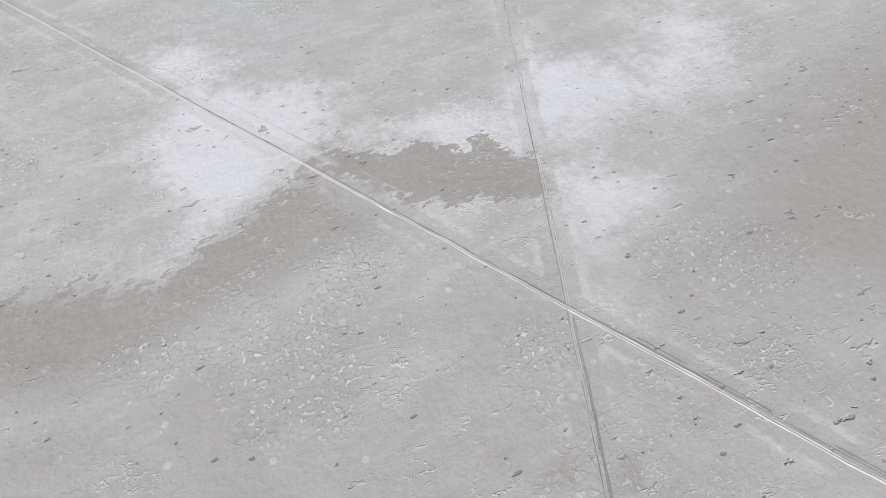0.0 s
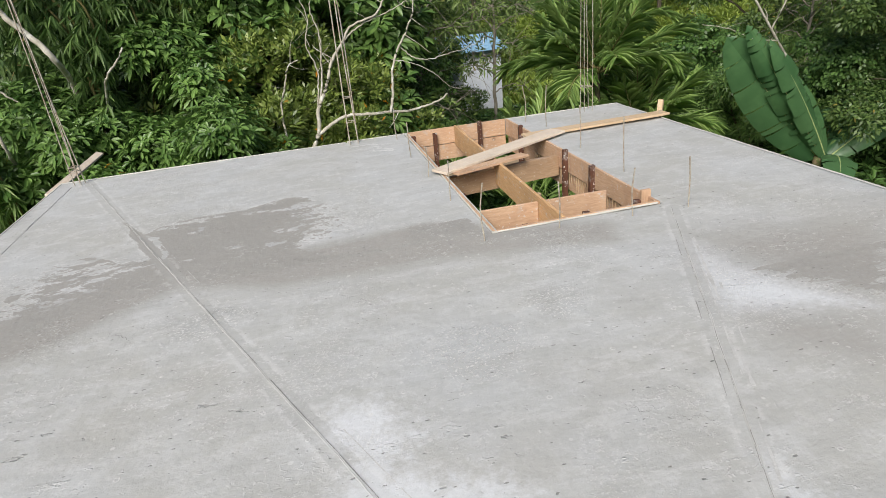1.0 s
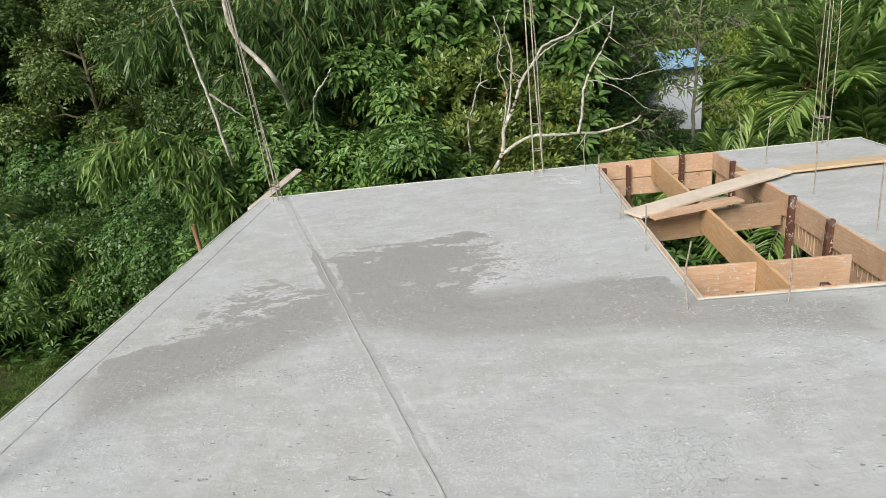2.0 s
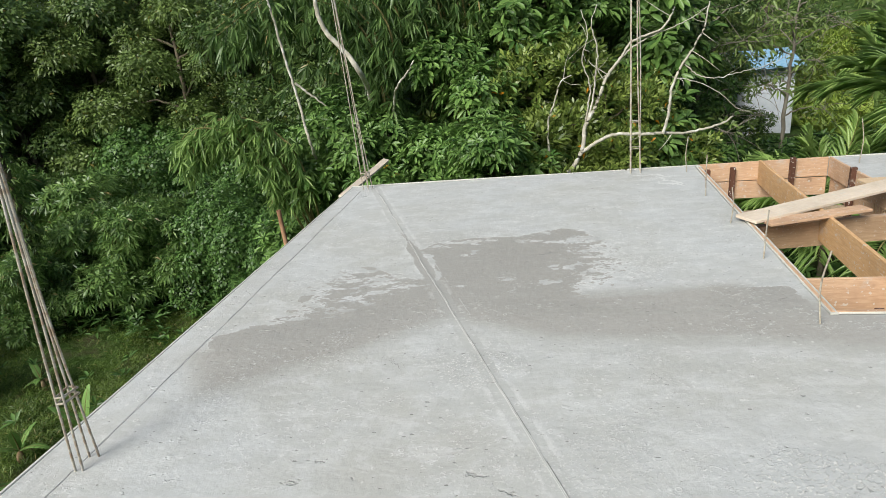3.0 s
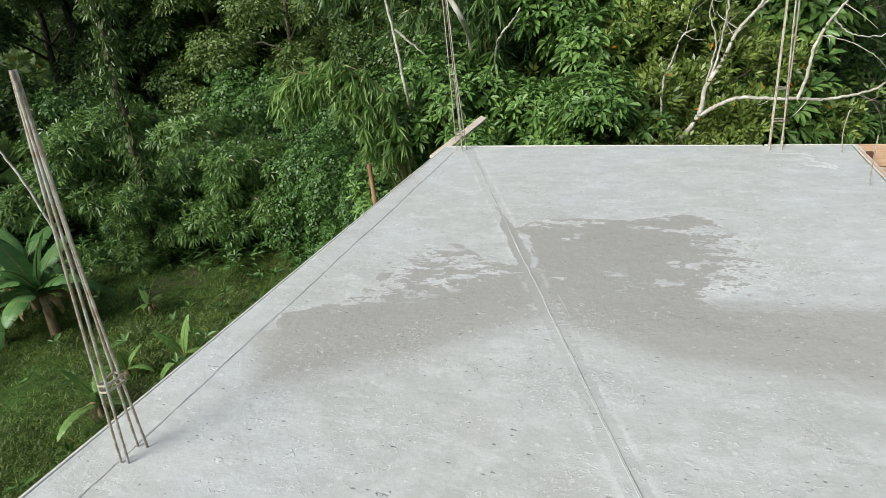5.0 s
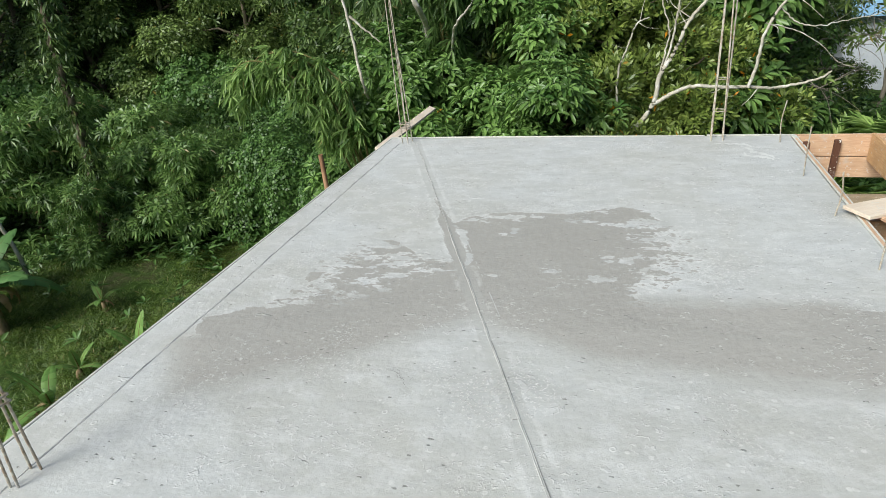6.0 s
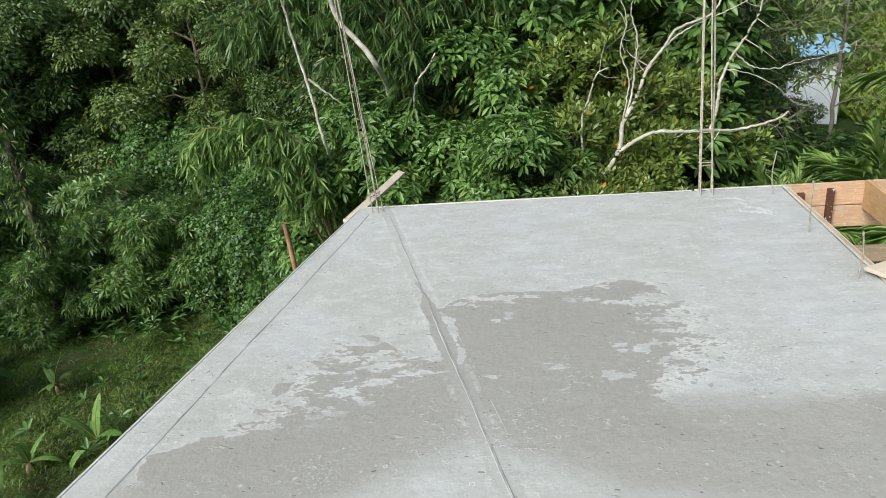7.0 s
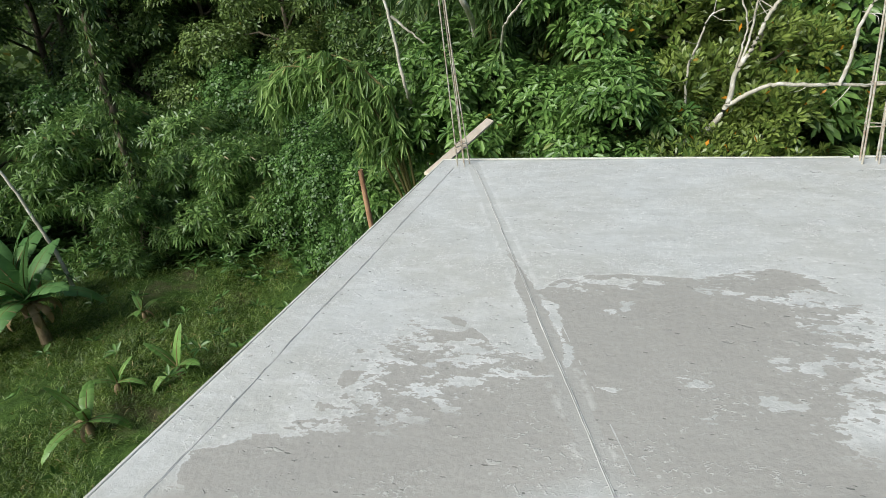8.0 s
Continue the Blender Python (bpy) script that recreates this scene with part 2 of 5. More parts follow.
def soil():
    k = Nodes("grassy_soil")
    at = k.place()
    n, m = k.noise(at, 0.35, 6, 0.65), k.noise(at, 3.0, 6, 0.7)
    col = k.mix(k.span(m, 0.3, 0.7), (0.028, 0.052, 0.012), (0.07, 0.12, 0.026))
    col = k.mix(k.span(n, 0.52, 0.68, 0, 0.75), col, (0.10, 0.085, 0.05))
    k.bump(m, 0.1)
    return k.done(col, 0.95, 0, 0.1)


M_SLAB = slab_concrete()
M_CONC = plain_concrete("raw_concrete", (0.30, 0.295, 0.28), (0.42, 0.415, 0.40))
M_CRACK = plain_concrete("crack_shadow", (0.15, 0.145, 0.135), (0.25, 0.24, 0.225))
M_LIP = plain_concrete("mortar_lip", (0.44, 0.435, 0.42), (0.58, 0.575, 0.56))
M_GROOVE = plain_concrete("groove_shade", (0.24, 0.235, 0.22), (0.34, 0.335, 0.32))
M_MORTAR = plain_concrete("pale_mortar", (0.52, 0.52, 0.51), (0.64, 0.64, 0.62))
M_PLASTER = plain_concrete("white_plaster", (0.62, 0.65, 0.72), (0.72, 0.75, 0.80))
M_BLUE = plain_concrete("blue_roof_sheet", (0.16, 0.34, 0.52), (0.30, 0.46, 0.60))
M_BOARD = timber("formwork_board", (0.66, 0.455, 0.305), (0.49, 0.305, 0.19), 0.55)
M_ORANGE = timber("orange_board", (0.68, 0.44, 0.235), (0.53, 0.315, 0.15), 0.45)
M_PLANK = timber("pale_plank", (0.76, 0.66, 0.545), (0.65, 0.53, 0.41), 0.5)
M_TAN = timber("tan_plank", (0.66, 0.50, 0.33), (0.55, 0.39, 0.235), 0.4)
M_EDGE = timber("edge_board", (0.62, 0.61, 0.56), (0.53, 0.52, 0.47), 0.85)
M_CLEAT = timber("dark_cleat", (0.14, 0.06, 0.035), (0.09, 0.04, 0.025), 0.8)
M_BEAM = timber("weathered_beam", (0.52, 0.36, 0.23), (0.36, 0.235, 0.14), 0.3)
M_OLD = timber("weathered_stick", (0.42, 0.33, 0.23), (0.31, 0.235, 0.155), 0.2)
M_REBAR = rusty_steel()
M_SOIL = soil()
M_BARK = bark("brown_bark", (0.075, 0.06, 0.042), (0.15, 0.125, 0.09), 5.0, (0.06, 0.075, 0.03))
M_WHITEBARK = bark("bleached_bark", (0.50, 0.47, 0.40), (0.34, 0.31, 0.25), 7.0, (0.60, 0.58, 0.53))
M_TWIG = bark("grey_twig", (0.26, 0.235, 0.19), (0.17, 0.15, 0.12), 8.0)
M_RIB = bark("pale_midrib", (0.36, 0.42, 0.19), (0.26, 0.33, 0.13), 4.0)
M_CULM = bark("bamboo_culm", (0.20, 0.17, 0.07), (0.13, 0.13, 0.045), 4.0)
M_STEM = bark("banana_stem", (0.30, 0.23, 0.14), (0.16, 0.115, 0.065), 6.0, (0.14, 0.17, 0.06))
L_PALMATE = leaf("palmate_leaf", (0.055, 0.128, 0.026), (0.225, 0.36, 0.095), 0.002, gloss=0.34)
L_MANGO = leaf("elliptic_leaf", (0.07, 0.125, 0.022), (0.29, 0.36, 0.085), 0.006, (0.65, 0.27, 0.02), gloss=0.32)
L_SHRUB = leaf("shrub_leaf", (0.052, 0.12, 0.026), (0.22, 0.335, 0.095), 0.01, (0.3, 0.25, 0.1), gloss=0.36)
L_BAMBOO = leaf("bamboo_leaf", (0.042, 0.095, 0.022), (0.165, 0.25, 0.08), 0.015, (0.30, 0.24, 0.10), gloss=0.4)
# lit copy of the bamboo leaf: the bowed spray's brightness is in its colour
L_SPRAY = leaf("lit_bamboo_leaf", (0.09, 0.18, 0.04), (0.36, 0.50, 0.16), 0.01, (0.36, 0.3, 0.12), gloss=0.36, glow=0.4)
L_HANG = leaf("hanging_bamboo_leaf", (0.05, 0.11, 0.026), (0.21, 0.32, 0.1), 0.012, (0.34, 0.27, 0.11), gloss=0.36, glow=0.35)
L_CREEPER = leaf("creeper_leaf", (0.036, 0.09, 0.02), (0.15, 0.265, 0.068), 0.0, gloss=0.36)
L_TALL = leaf("canopy_leaf", (0.034, 0.076, 0.018), (0.15, 0.225, 0.06), 0.01, (0.28, 0.24, 0.06), gloss=0.4)
L_OLIVE = leaf("olive_leaf", (0.066, 0.11, 0.025), (0.22, 0.305, 0.085), 0.01, (0.3, 0.25, 0.06), gloss=0.4)
L_PALM = leaf("palm_leaflet", (0.15, 0.27, 0.06), (0.44, 0.58, 0.19), 0.0, gloss=0.28, glow=0.5)
L_BANANA = leaf("banana_blade", (0.058, 0.145, 0.055), (0.1, 0.2, 0.08), 0.0, gloss=0.36)
# banana blade in a lit tone, light put into the colour for the west plants
L_BANANA_LIT = leaf("lit_banana_blade", (0.085, 0.19, 0.055), (0.145, 0.265, 0.085), 0.0, gloss=0.38)
L_YOUNG = leaf("young_banana_blade", (0.13, 0.25, 0.055), (0.20, 0.33, 0.09), 0.0, gloss=0.4)
L_DEAD = leaf("dry_leaf", (0.40, 0.29, 0.16), (0.26, 0.17, 0.09), 0.0)
L_MEADOW = leaf("meadow_blade", (0.15, 0.23, 0.03), (0.32, 0.40, 0.075), 0.02, (0.4, 0.33, 0.13))
L_GRASS = leaf("grass_blade", (0.055, 0.105, 0.016), (0.19, 0.265, 0.05), 0.03, (0.34, 0.27, 0.11))


# ---- mesh helpers ----
def mesh_of(name, verts, faces, material, smooth=False):
    me = bpy.data.meshes.new(name)
    if isinstance(verts, np.ndarray):
        me.vertices.add(len(verts))
        me.vertices.foreach_set("co", verts.astype(np.float32).ravel())
        n = faces.shape[1]
        me.loops.add(faces.size)
        me.loops.foreach_set("vertex_index", faces.astype(np.int32).ravel())
        me.polygons.add(len(faces))
        me.polygons.foreach_set("loop_start", np.arange(0, faces.size, n, dtype=np.int32))
        me.update(calc_edges=True)
    else:
        me.from_pydata(verts, [], faces)
        me.update()
    me.materials.append(material)
    if smooth:
        me.polygons.foreach_set("use_smooth", np.ones(len(me.polygons), dtype=bool))
    return me


def piece(name, me, parent=None, label="", m=None):
    ob = new(name, me)
    if parent:
        ob.parent = parent
    if m is not None:
        ob.matrix_basis = m
    if label:
        ob["label"] = label
    return ob


def thing(name, label, category, at=(0, 0, 0), group="", turn=0.0):
    ob = new(name)
    ob.empty_display_size = 0.2
    ob.matrix_basis = pose(*at, 0, 0, turn)
    return tagged(ob, label, category, group)


def box_mesh(name, lx, ly, lz, material, bevel=0.004, wobble=0.0, cuts=0, seed=0):
    """A board or post with worn edges, centred, its length on x."""
    bm = bmesh.new()
    bmesh.ops.create_cube(bm, size=1.0)
    bmesh.ops.scale(bm, vec=(lx, ly, lz), verts=bm.verts)
    if cuts:
        long_edges = [e for e in bm.edges if abs((e.verts[0].co - e.verts[1].co).x) > lx * 0.9]
        bmesh.ops.subdivide_edges(bm, edges=long_edges, cuts=cuts)
    if bevel:
        sharp = [e for e in bm.edges if e.calc_face_angle(0) > 0.5]
        bmesh.ops.bevel(bm, geom=sharp, offset=bevel, segments=1, affect="EDGES")
    if wobble:
        for v in bm.verts:
            v.co += noise.noise_vector(Vector((v.co.x * 1.3 + seed * 7.1, seed, v.co.z))) * wobble
    me = bpy.data.meshes.new(name)
    bm.to_mesh(me)
    bm.free()
    me.materials.append(material)
    return me


def tube(points, radii, sides=7):
    """Vertices and quads of a tapered tube along points."""
    pts = np.array(points, float)
    r = np.interp(np.linspace(0, 1, len(pts)), np.linspace(0, 1, len(radii)), radii)
    t = np.gradient(pts, axis=0)
    t /= np.linalg.norm(t, axis=1, keepdims=True)
    ref = np.where(np.abs(t[:, 2:3]) > 0.9, [[1.0, 0, 0]], [[0, 0, 1.0]])
    u = np.cross(t, ref)
    u /= np.linalg.norm(u, axis=1, keepdims=True)
    w = np.cross(t, u)
    a = np.linspace(0, 2 * np.pi, sides, endpoint=False)
    ring = np.cos(a)[None, :, None] * u[:, None] + np.sin(a)[None, :, None] * w[:, None]
    verts = (pts[:, None] + ring * r[:, None, None]).reshape(-1, 3)
    i, j = np.meshgrid(np.arange(len(pts) - 1), np.arange(sides), indexing="ij")
    k = (j + 1) % sides
    faces = np.stack([i * sides + j, i * sides + k, (i + 1) * sides + k, (i + 1) * sides + j], -1).reshape(-1, 4)
    return verts, faces


def joined(chunks):
    verts, faces, n = [], [], 0
    for v, f in chunks:
        verts.append(v)
        faces.append(f + n)
        n += len(v)
    return np.concatenate(verts), np.concatenate(faces)


def curvy(points, steps=8, jitter=0.0, rng=None):
    """A smooth line through points (Catmull-Rom), slightly crooked."""
    p = np.array(points, float)
    p = np.vstack([2 * p[0] - p[1], p, 2 * p[-1] - p[-2]])
    out = []
    for a, b, c, d in zip(p, p[1:], p[2:], p[3:]):
        for s in np.linspace(0, 1, steps, endpoint=False):
            out.append(0.5 * (2 * b + (c - a) * s + (2 * a - 5 * b + 4 * c - d) * s**2 + (3 * b - a - 3 * c + d) * s**3))
    out.append(p[-2])
    out = np.array(out)
    if jitter and rng is not None:
        out[1:-1] += rng.normal(0, jitter, out[1:-1].shape)
    return out


def unit(v):
    return v / np.maximum(np.linalg.norm(v, axis=-1, keepdims=True), 1e-9)


def blades(base, way, up, length, width, sag=0.15, fold=0.12, shape=(0.26, 0.72, 0.66, 0.92)):
    """Leaves folded along the midrib: six points and two quads each, or one kite where shape is None."""
    n = len(base)
    length, width = np.broadcast_to(length, n)[:, None], np.broadcast_to(width, n)[:, None]
    way = unit(way)
    side = unit(np.cross(way, up))
    nor = np.cross(side, way)
    down = np.array([[0, 0, -1.0]])
    tip = base + way * length + down * length * sag
    i = np.arange(n)[:, None]
    if shape is None:
        at = base + way * length * 0.55 + down * length * sag * 0.15
        verts = np.stack([base, at - side * width / 2, tip, at + side * width / 2], 1).reshape(-1, 3)
        return verts, i * 4 + [0, 1, 2, 3]
    lift = nor * width * fold
    s1, w1, s2, w2 = shape
    low = base + way * length * s1 + down * length * sag * s1**2 * 0.6 + lift
    high = base + way * length * s2 + down * length * sag * s2**2 * 0.9 + lift
    verts = np.stack([base, low - side * width * w1 / 2, high - side * width * w2 / 2, tip, high + side * width * w2 / 2, low + side * width * w1 / 2], 1).reshape(-1, 3)
    faces = np.concatenate([i * 6 + [0, 1, 2, 3], i * 6 + [0, 3, 4, 5]], 1).reshape(-1, 4)
    return verts, faces


ROUND, LANCE = (0.34, 0.68, 0.74, 0.95), (0.22, 0.8, 0.58, 0.85)


def tufts(rng, centre, axis, count, length, width, spread, sag, reach=0.0, shape=LANCE):
    """count leaves round each axis, spread degrees away from it."""
    n = len(centre)
    axis = unit(axis)
    u = unit(np.cross(axis, rng.normal(size=(n, 3))))
    w = np.cross(axis, u)
    phi = (np.arange(count) / count * 2 * np.pi)[None] + rng.uniform(0, 6.28, (n, 1)) + rng.normal(0, 0.25, (n, count))
    th = np.radians(spread) * rng.uniform(0.65, 1.2, (n, count))
    way = np.cos(th)[..., None] * axis[:, None] + np.sin(th)[..., None] * (np.cos(phi)[..., None] * u[:, None] + np.sin(phi)[..., None] * w[:, None])
    up = np.broadcast_to(axis[:, None], way.shape) + rng.normal(0, 0.25, way.shape)
    base = centre[:, None] + way * reach + axis[:, None] * rng.uniform(-0.5, 0.5, (n, count, 1)) * reach
    ln = length * rng.uniform(0.7, 1.2, n * count)
    return blades(base.reshape(-1, 3), way.reshape(-1, 3), up.reshape(-1, 3), ln, width * ln / length, sag, 0.12, shape)


def shells(rng, balls, n, low=-0.5, depth=0.3):
    """Points and outward ways on the outer parts of a heap of lumpy balls (x, y, z, r, flat)."""
    balls = np.array(balls, float)
    area = balls[:, 3] ** 2
    pick = rng.choice(len(balls), n * 2, p=area / area.sum())
    d = rng.normal(size=(n * 2, 3))
    d = unit(d)
    d = d[d[:, 2] > low] if (d[:, 2] > low).sum() > 10 else d
    pick = pick[: len(d)]
    b = balls[pick]
    lump = 1 + 0.22 * np.sin(d[:, 0] * 5 + b[:, 0] * 3) * np.cos(d[:, 1] * 4 + b[:, 1] * 2) + 0.15 * np.sin(d[:, 2] * 7 + b[:, 2])
    r = b[:, 3] * lump * (1 - depth * rng.random(len(d)) ** 1.5)
    p = b[:, :3] + d * r[:, None] * np.stack([np.ones(len(d)), np.ones(len(d)), b[:, 4]], 1)
    return p[:n], d[:n]


def terrain(x, y):
    """Height of the ground: the house stands on a slope that falls to the west."""
    x, y = np.asarray(x, float), np.asarray(y, float)
    s = np.clip((-x - 1) / 13, 0, 1)
    s = s * s * (3 - 2 * s)
    r = np.hypot(x - 2, y)
    h = np.clip((r - 40) / 160, 0, 1)
    bumps = 0.22 * np.sin(x * 0.61 + 1) * np.cos(y * 0.53) + 0.12 * np.sin(x * 1.7 + y * 1.3)
    return -6.4 - 3.1 * s + 14 * h * h * (3 - 2 * h) + bumps * np.clip((r - 9) / 6, 0, 1)


# ---- large structure ----
X0, X1, Y0, Y1 = -0.16, 6.57, -14.4, 0.02
OX0, OX1, OY0 = 3.725, 5.05, -3.445  # stair opening, open to the far edge form


def outline_distance(px, py, poly):
    """Signed distance to a closed outline, positive inside."""
    poly = np.array(poly, float)
    nxt = np.roll(poly, -1, 0)
    best, inside = np.full(px.shape, 1e9), np.zeros(px.shape, bool)
    for (ax, ay), (bx, by) in zip(poly, nxt):
        ex, ey = bx - ax, by - ay
        t = np.clip(((px - ax) * ex + (py - ay) * ey) / (ex * ex + ey * ey), 0, 1)
        best = np.minimum(best, np.hypot(px - ax - t * ex, py - ay - t * ey))
        cross = (ay > py) != (by > py)
        inside ^= cross & (px < ex * (py - ay) / (ey if abs(ey) > 1e-9 else 1e-9) + ax)
    return np.where(inside, best, -best)


# damp patches, sharp-edged
POOL = [(1.16, -2.22), (1.25, -2.1), (1.4, -2.02), (1.56, -1.99), (1.76, -1.97), (1.96, -1.98), (2.12, -1.91), (2.2, -1.85), (2.29, -1.83),
        (2.43, -1.88), (2.49, -1.99), (2.36, -2.02), (2.27, -2.11), (2.45, -2.17), (2.58, -2.17), (2.59, -2.21), (2.47, -2.24), (2.4, -2.32),
        (2.52, -2.44), (2.6, -2.56), (2.62, -2.64), (2.51, -2.65), (2.46, -2.75), (2.47, -2.86), (2.41, -2.92), (2.35, -2.98), (2.37, -3.08),
        (2.4, -3.16), (2.47, -3.23), (2.55, -3.32), (3.12, -3.34), (3.22, -3.07), (3.63, -3.09), (3.67, -3.43), (3.42, -3.53), (2.85, -3.5),
        (2.15, -3.5), (1.8, -3.36), (1.55, -3.18), (1.57, -3.24), (1.47, -3.04), (1.41, -2.86), (1.43, -2.74), (1.36, -2.61), (1.32, -2.46),
        (1.29, -2.34), (1.2, -2.29)]
WEST = [(0.08, -3.64), (0.19, -3.57), (0.27, -3.53), (0.32, -3.48), (0.43, -3.44), (0.5, -3.39), (0.51, -3.32), (0.66, -3.28), (0.76, -3.27),
        (0.7, -3.19), (0.64, -3.11), (0.62, -3.02), (0.59, -2.93), (0.63, -2.81), (0.65, -2.71), (0.76, -2.79), (0.87, -2.85), (0.97, -2.87),
        (1.07, -2.82), (1.31, -2.79), (1.38, -2.86), (1.46, -3.04), (1.55, -3.2), (1.29, -3.44), (0.99, -3.71), (0.62, -3.93), (0.25, -4.08)]
STRIP = [(0.85, -1.73), (0.91, -1.79), (1.16, -2.25), (1.33, -2.6), (1.4, -2.86), (1.31, -2.8), (1.18, -2.56), (1.1, -2.32), (1.02, -2.2),
        (0.98, -1.99)]
STREAK = [(0.63, -2.62), (0.68, -2.66), (0.88, -2.66), (0.9, -2.61), (0.96, -2.65), (1.1, -2.8), (1.07, -2.82), (0.94, -2.72), (0.77, -2.72)]
FLECK = [(0.73, -2.53), (0.79, -2.52), (0.86, -2.56), (0.86, -2.6), (0.79, -2.57)]
BLOT = [(0.45, -3.13), (0.45, -3.04), (0.51, -3.03), (0.52, -3.1), (0.49, -3.15)]
HOLLOW = [(2.86, -6.14), (2.92, -6.12), (3.01, -6.15), (3.07, -6.23), (3.14, -6.27), (3.23, -6.25), (3.32, -6.32), (3.4, -6.42), (3.49, -6.36),
        (3.5, -6.43), (3.53, -6.5), (3.57, -6.58), (3.57, -6.64), (3.52, -6.77), (3.43, -6.75), (3.33, -6.69), (3.2, -6.63), (3.09, -6.53),
        (3, -6.38)]
TRAIL = [(2.87, -6.19), (2.74, -6.26), (2.55, -6.33), (2.41, -6.36), (2.24, -6.46), (2.13, -6.43), (2.03, -6.33), (1.91, -6.33), (1.86, -6.27),
        (1.69, -6.24), (1.7, -6.55), (1.93, -6.6), (2.09, -6.55), (2.32, -6.51), (2.5, -6.52), (2.67, -6.48), (2.79, -6.38), (2.87, -6.27)]
EAST = [(4.92, -4.08), (5.28, -4.09), (5.7, -4.19), (6.21, -4.26), (5.32, -5.08), (5.07, -4.8), (4.87, -4.51)]
EAST_LOW = [(5.07, -5.31), (4.81, -5.55), (4.54, -5.25), (4.56, -5.03), (4.8, -5.1)]
# dry islets inside the damp patches: x, y, half-lengths
ISLETS = [(1.347, -2.145, 0.076, 0.021), (1.51, -2.068, 0.096, 0.029), (1.695, -2.043, 0.074, 0.029), (2.071, -2.095, 0.069, 0.021),
        (2.225, -2.13, 0.067, 0.02), (2.376, -2.151, 0.065, 0.02), (2.067, -1.881, 0.093, 0.031), (1.602, -2.296, 0.016, 0.038),
        (1.524, -2.35, 0.019, 0.013), (1.904, -2.846, 0.034, 0.018), (1.961, -3.043, 0.024, 0.016), (2.192, -2.91, 0.053, 0.038),
        (2.318, -2.663, 0.072, 0.03), (2.237, -2.63, 0.026, 0.025), (2.429, -2.622, 0.046, 0.025), (2.499, -2.727, 0.034, 0.047),
        (2.351, -3.155, 0.039, 0.029), (1.582, -2.947, 0.037, 0.009), (1.184, -2.911, 0.069, 0.023), (0.823, -2.918, 0.027, 0.02),
        (0.975, -3.007, 0.086, 0.023), (0.88, -3.083, 0.062, 0.022), (0.944, -3.162, 0.044, 0.033), (0.843, -3.281, 0.048, 0.016),
        (0.774, -3.375, 0.052, 0.011), (0.541, -3.389, 0.07, 0.016), (0.359, -3.455, 0.082, 0.016), (0.965, -2.758, 0.062, 0.032)]
# broad soft stains
BELT = [(0.05, -3.85), (0.6, -3.4), (1.4, -3), (2.4, -3.1), (3.35, -3), (3.73, -3.3), (4.55, -3.6), (4.45, -3.95), (3.3, -3.72), (2.2, -3.68),
        (1.6, -3.43), (1, -3.87), (0.35, -4.26)]
APRON = [(2.87, -6.19), (2.55, -6.33), (2.24, -6.46), (2.03, -6.33), (1.69, -6.24), (1.7, -6.66), (1.99, -6.75), (2.23, -6.69), (2.53, -6.68),
        (2.79, -6.64), (3, -6.66), (2.95, -6.39)]
SMUDGE = [(3.14, -7.58), (3.21, -7.6), (3.14, -7.71), (3.06, -7.66)]
SCUFF = [(2.92, -7.54), (3.05, -7.5), (3.09, -7.54), (3.03, -7.64), (2.9, -7.57)]
SOUTHEAST = [(3.7, -7.2), (4.4, -6.8), (5.4, -6.6), (6.2, -6.4), (6.2, -7.6), (4.2, -7.9)]
SOUTH = [(0.6, -6.6), (1.8, -6.8), (3.2, -7), (4.4, -7.4), (4.6, -8.6), (3.2, -9.2), (0.6, -9)]
# chalky blooms
CHALK = [(2.42, -5.01), (2.7, -5.08), (2.81, -5.31), (2.75, -5.46), (2.84, -5.58), (3.06, -5.64), (3.09, -5.91), (3.01, -6.08), (2.87, -6.12),
        (2.77, -6.21), (2.56, -6.29), (2.36, -6.32), (2.23, -6.39), (2.18, -6.39), (2.32, -6.26), (2.35, -6.14), (2.31, -5.97), (2.32, -5.73),
        (2.39, -5.57), (2.47, -5.34)]
CHALK_RIDGE = [(3.96, -5.91), (3.99, -6.05), (4.17, -6.21), (4.22, -6.35), (4.28, -6.53), (3.99, -6.52), (3.75, -6.52), (3.62, -6.53), (3.56, -6.46),
        (3.42, -6.42), (3.22, -6.23), (3.02, -6.12), (3.1, -6.07), (3.39, -6.14), (3.68, -6.24), (3.8, -6.1)]
CHALK_FAN = [(3.61, -6.66), (3.86, -6.85), (3.89, -6.96), (3.78, -7.01), (3.6, -7.07), (3.5, -7.25), (3.47, -7.37), (3.39, -7.35), (3.31, -7.22),
        (3.41, -7.01)]
CHALK_PALE = [(5.1, -5.51), (5.11, -5.77), (4.79, -6.08), (4.66, -6.49), (4.49, -6.59), (4.2, -6.56), (4.27, -6.29), (4.65, -6.06)]
CHALK_EAST = [(4.85, -3.94), (4.83, -4.33), (4.99, -4.81), (5.14, -5.16), (4.82, -5.07), (4.49, -4.96), (4.64, -4.52)]
# crumbly patches: x, y, radius
CRUMBS = [(3.8, -7.26, 0.21), (2.78, -6.71, 0.16), (2.53, -6.9, 0.22), (2.15, -6.7, 0.13), (1.84, -5.48, 0.15), (1.84, -5.43, 0.13),
        (3.21, -4.82, 0.26), (3.74, -4.49, 0.18), (1.87, -3.98, 0.18), (4.73, -6.4, 0.16), (4.69, -4.69, 0.14), (3.66, -7.57, 0.1),
        (3.14, -7.24, 0.09)]


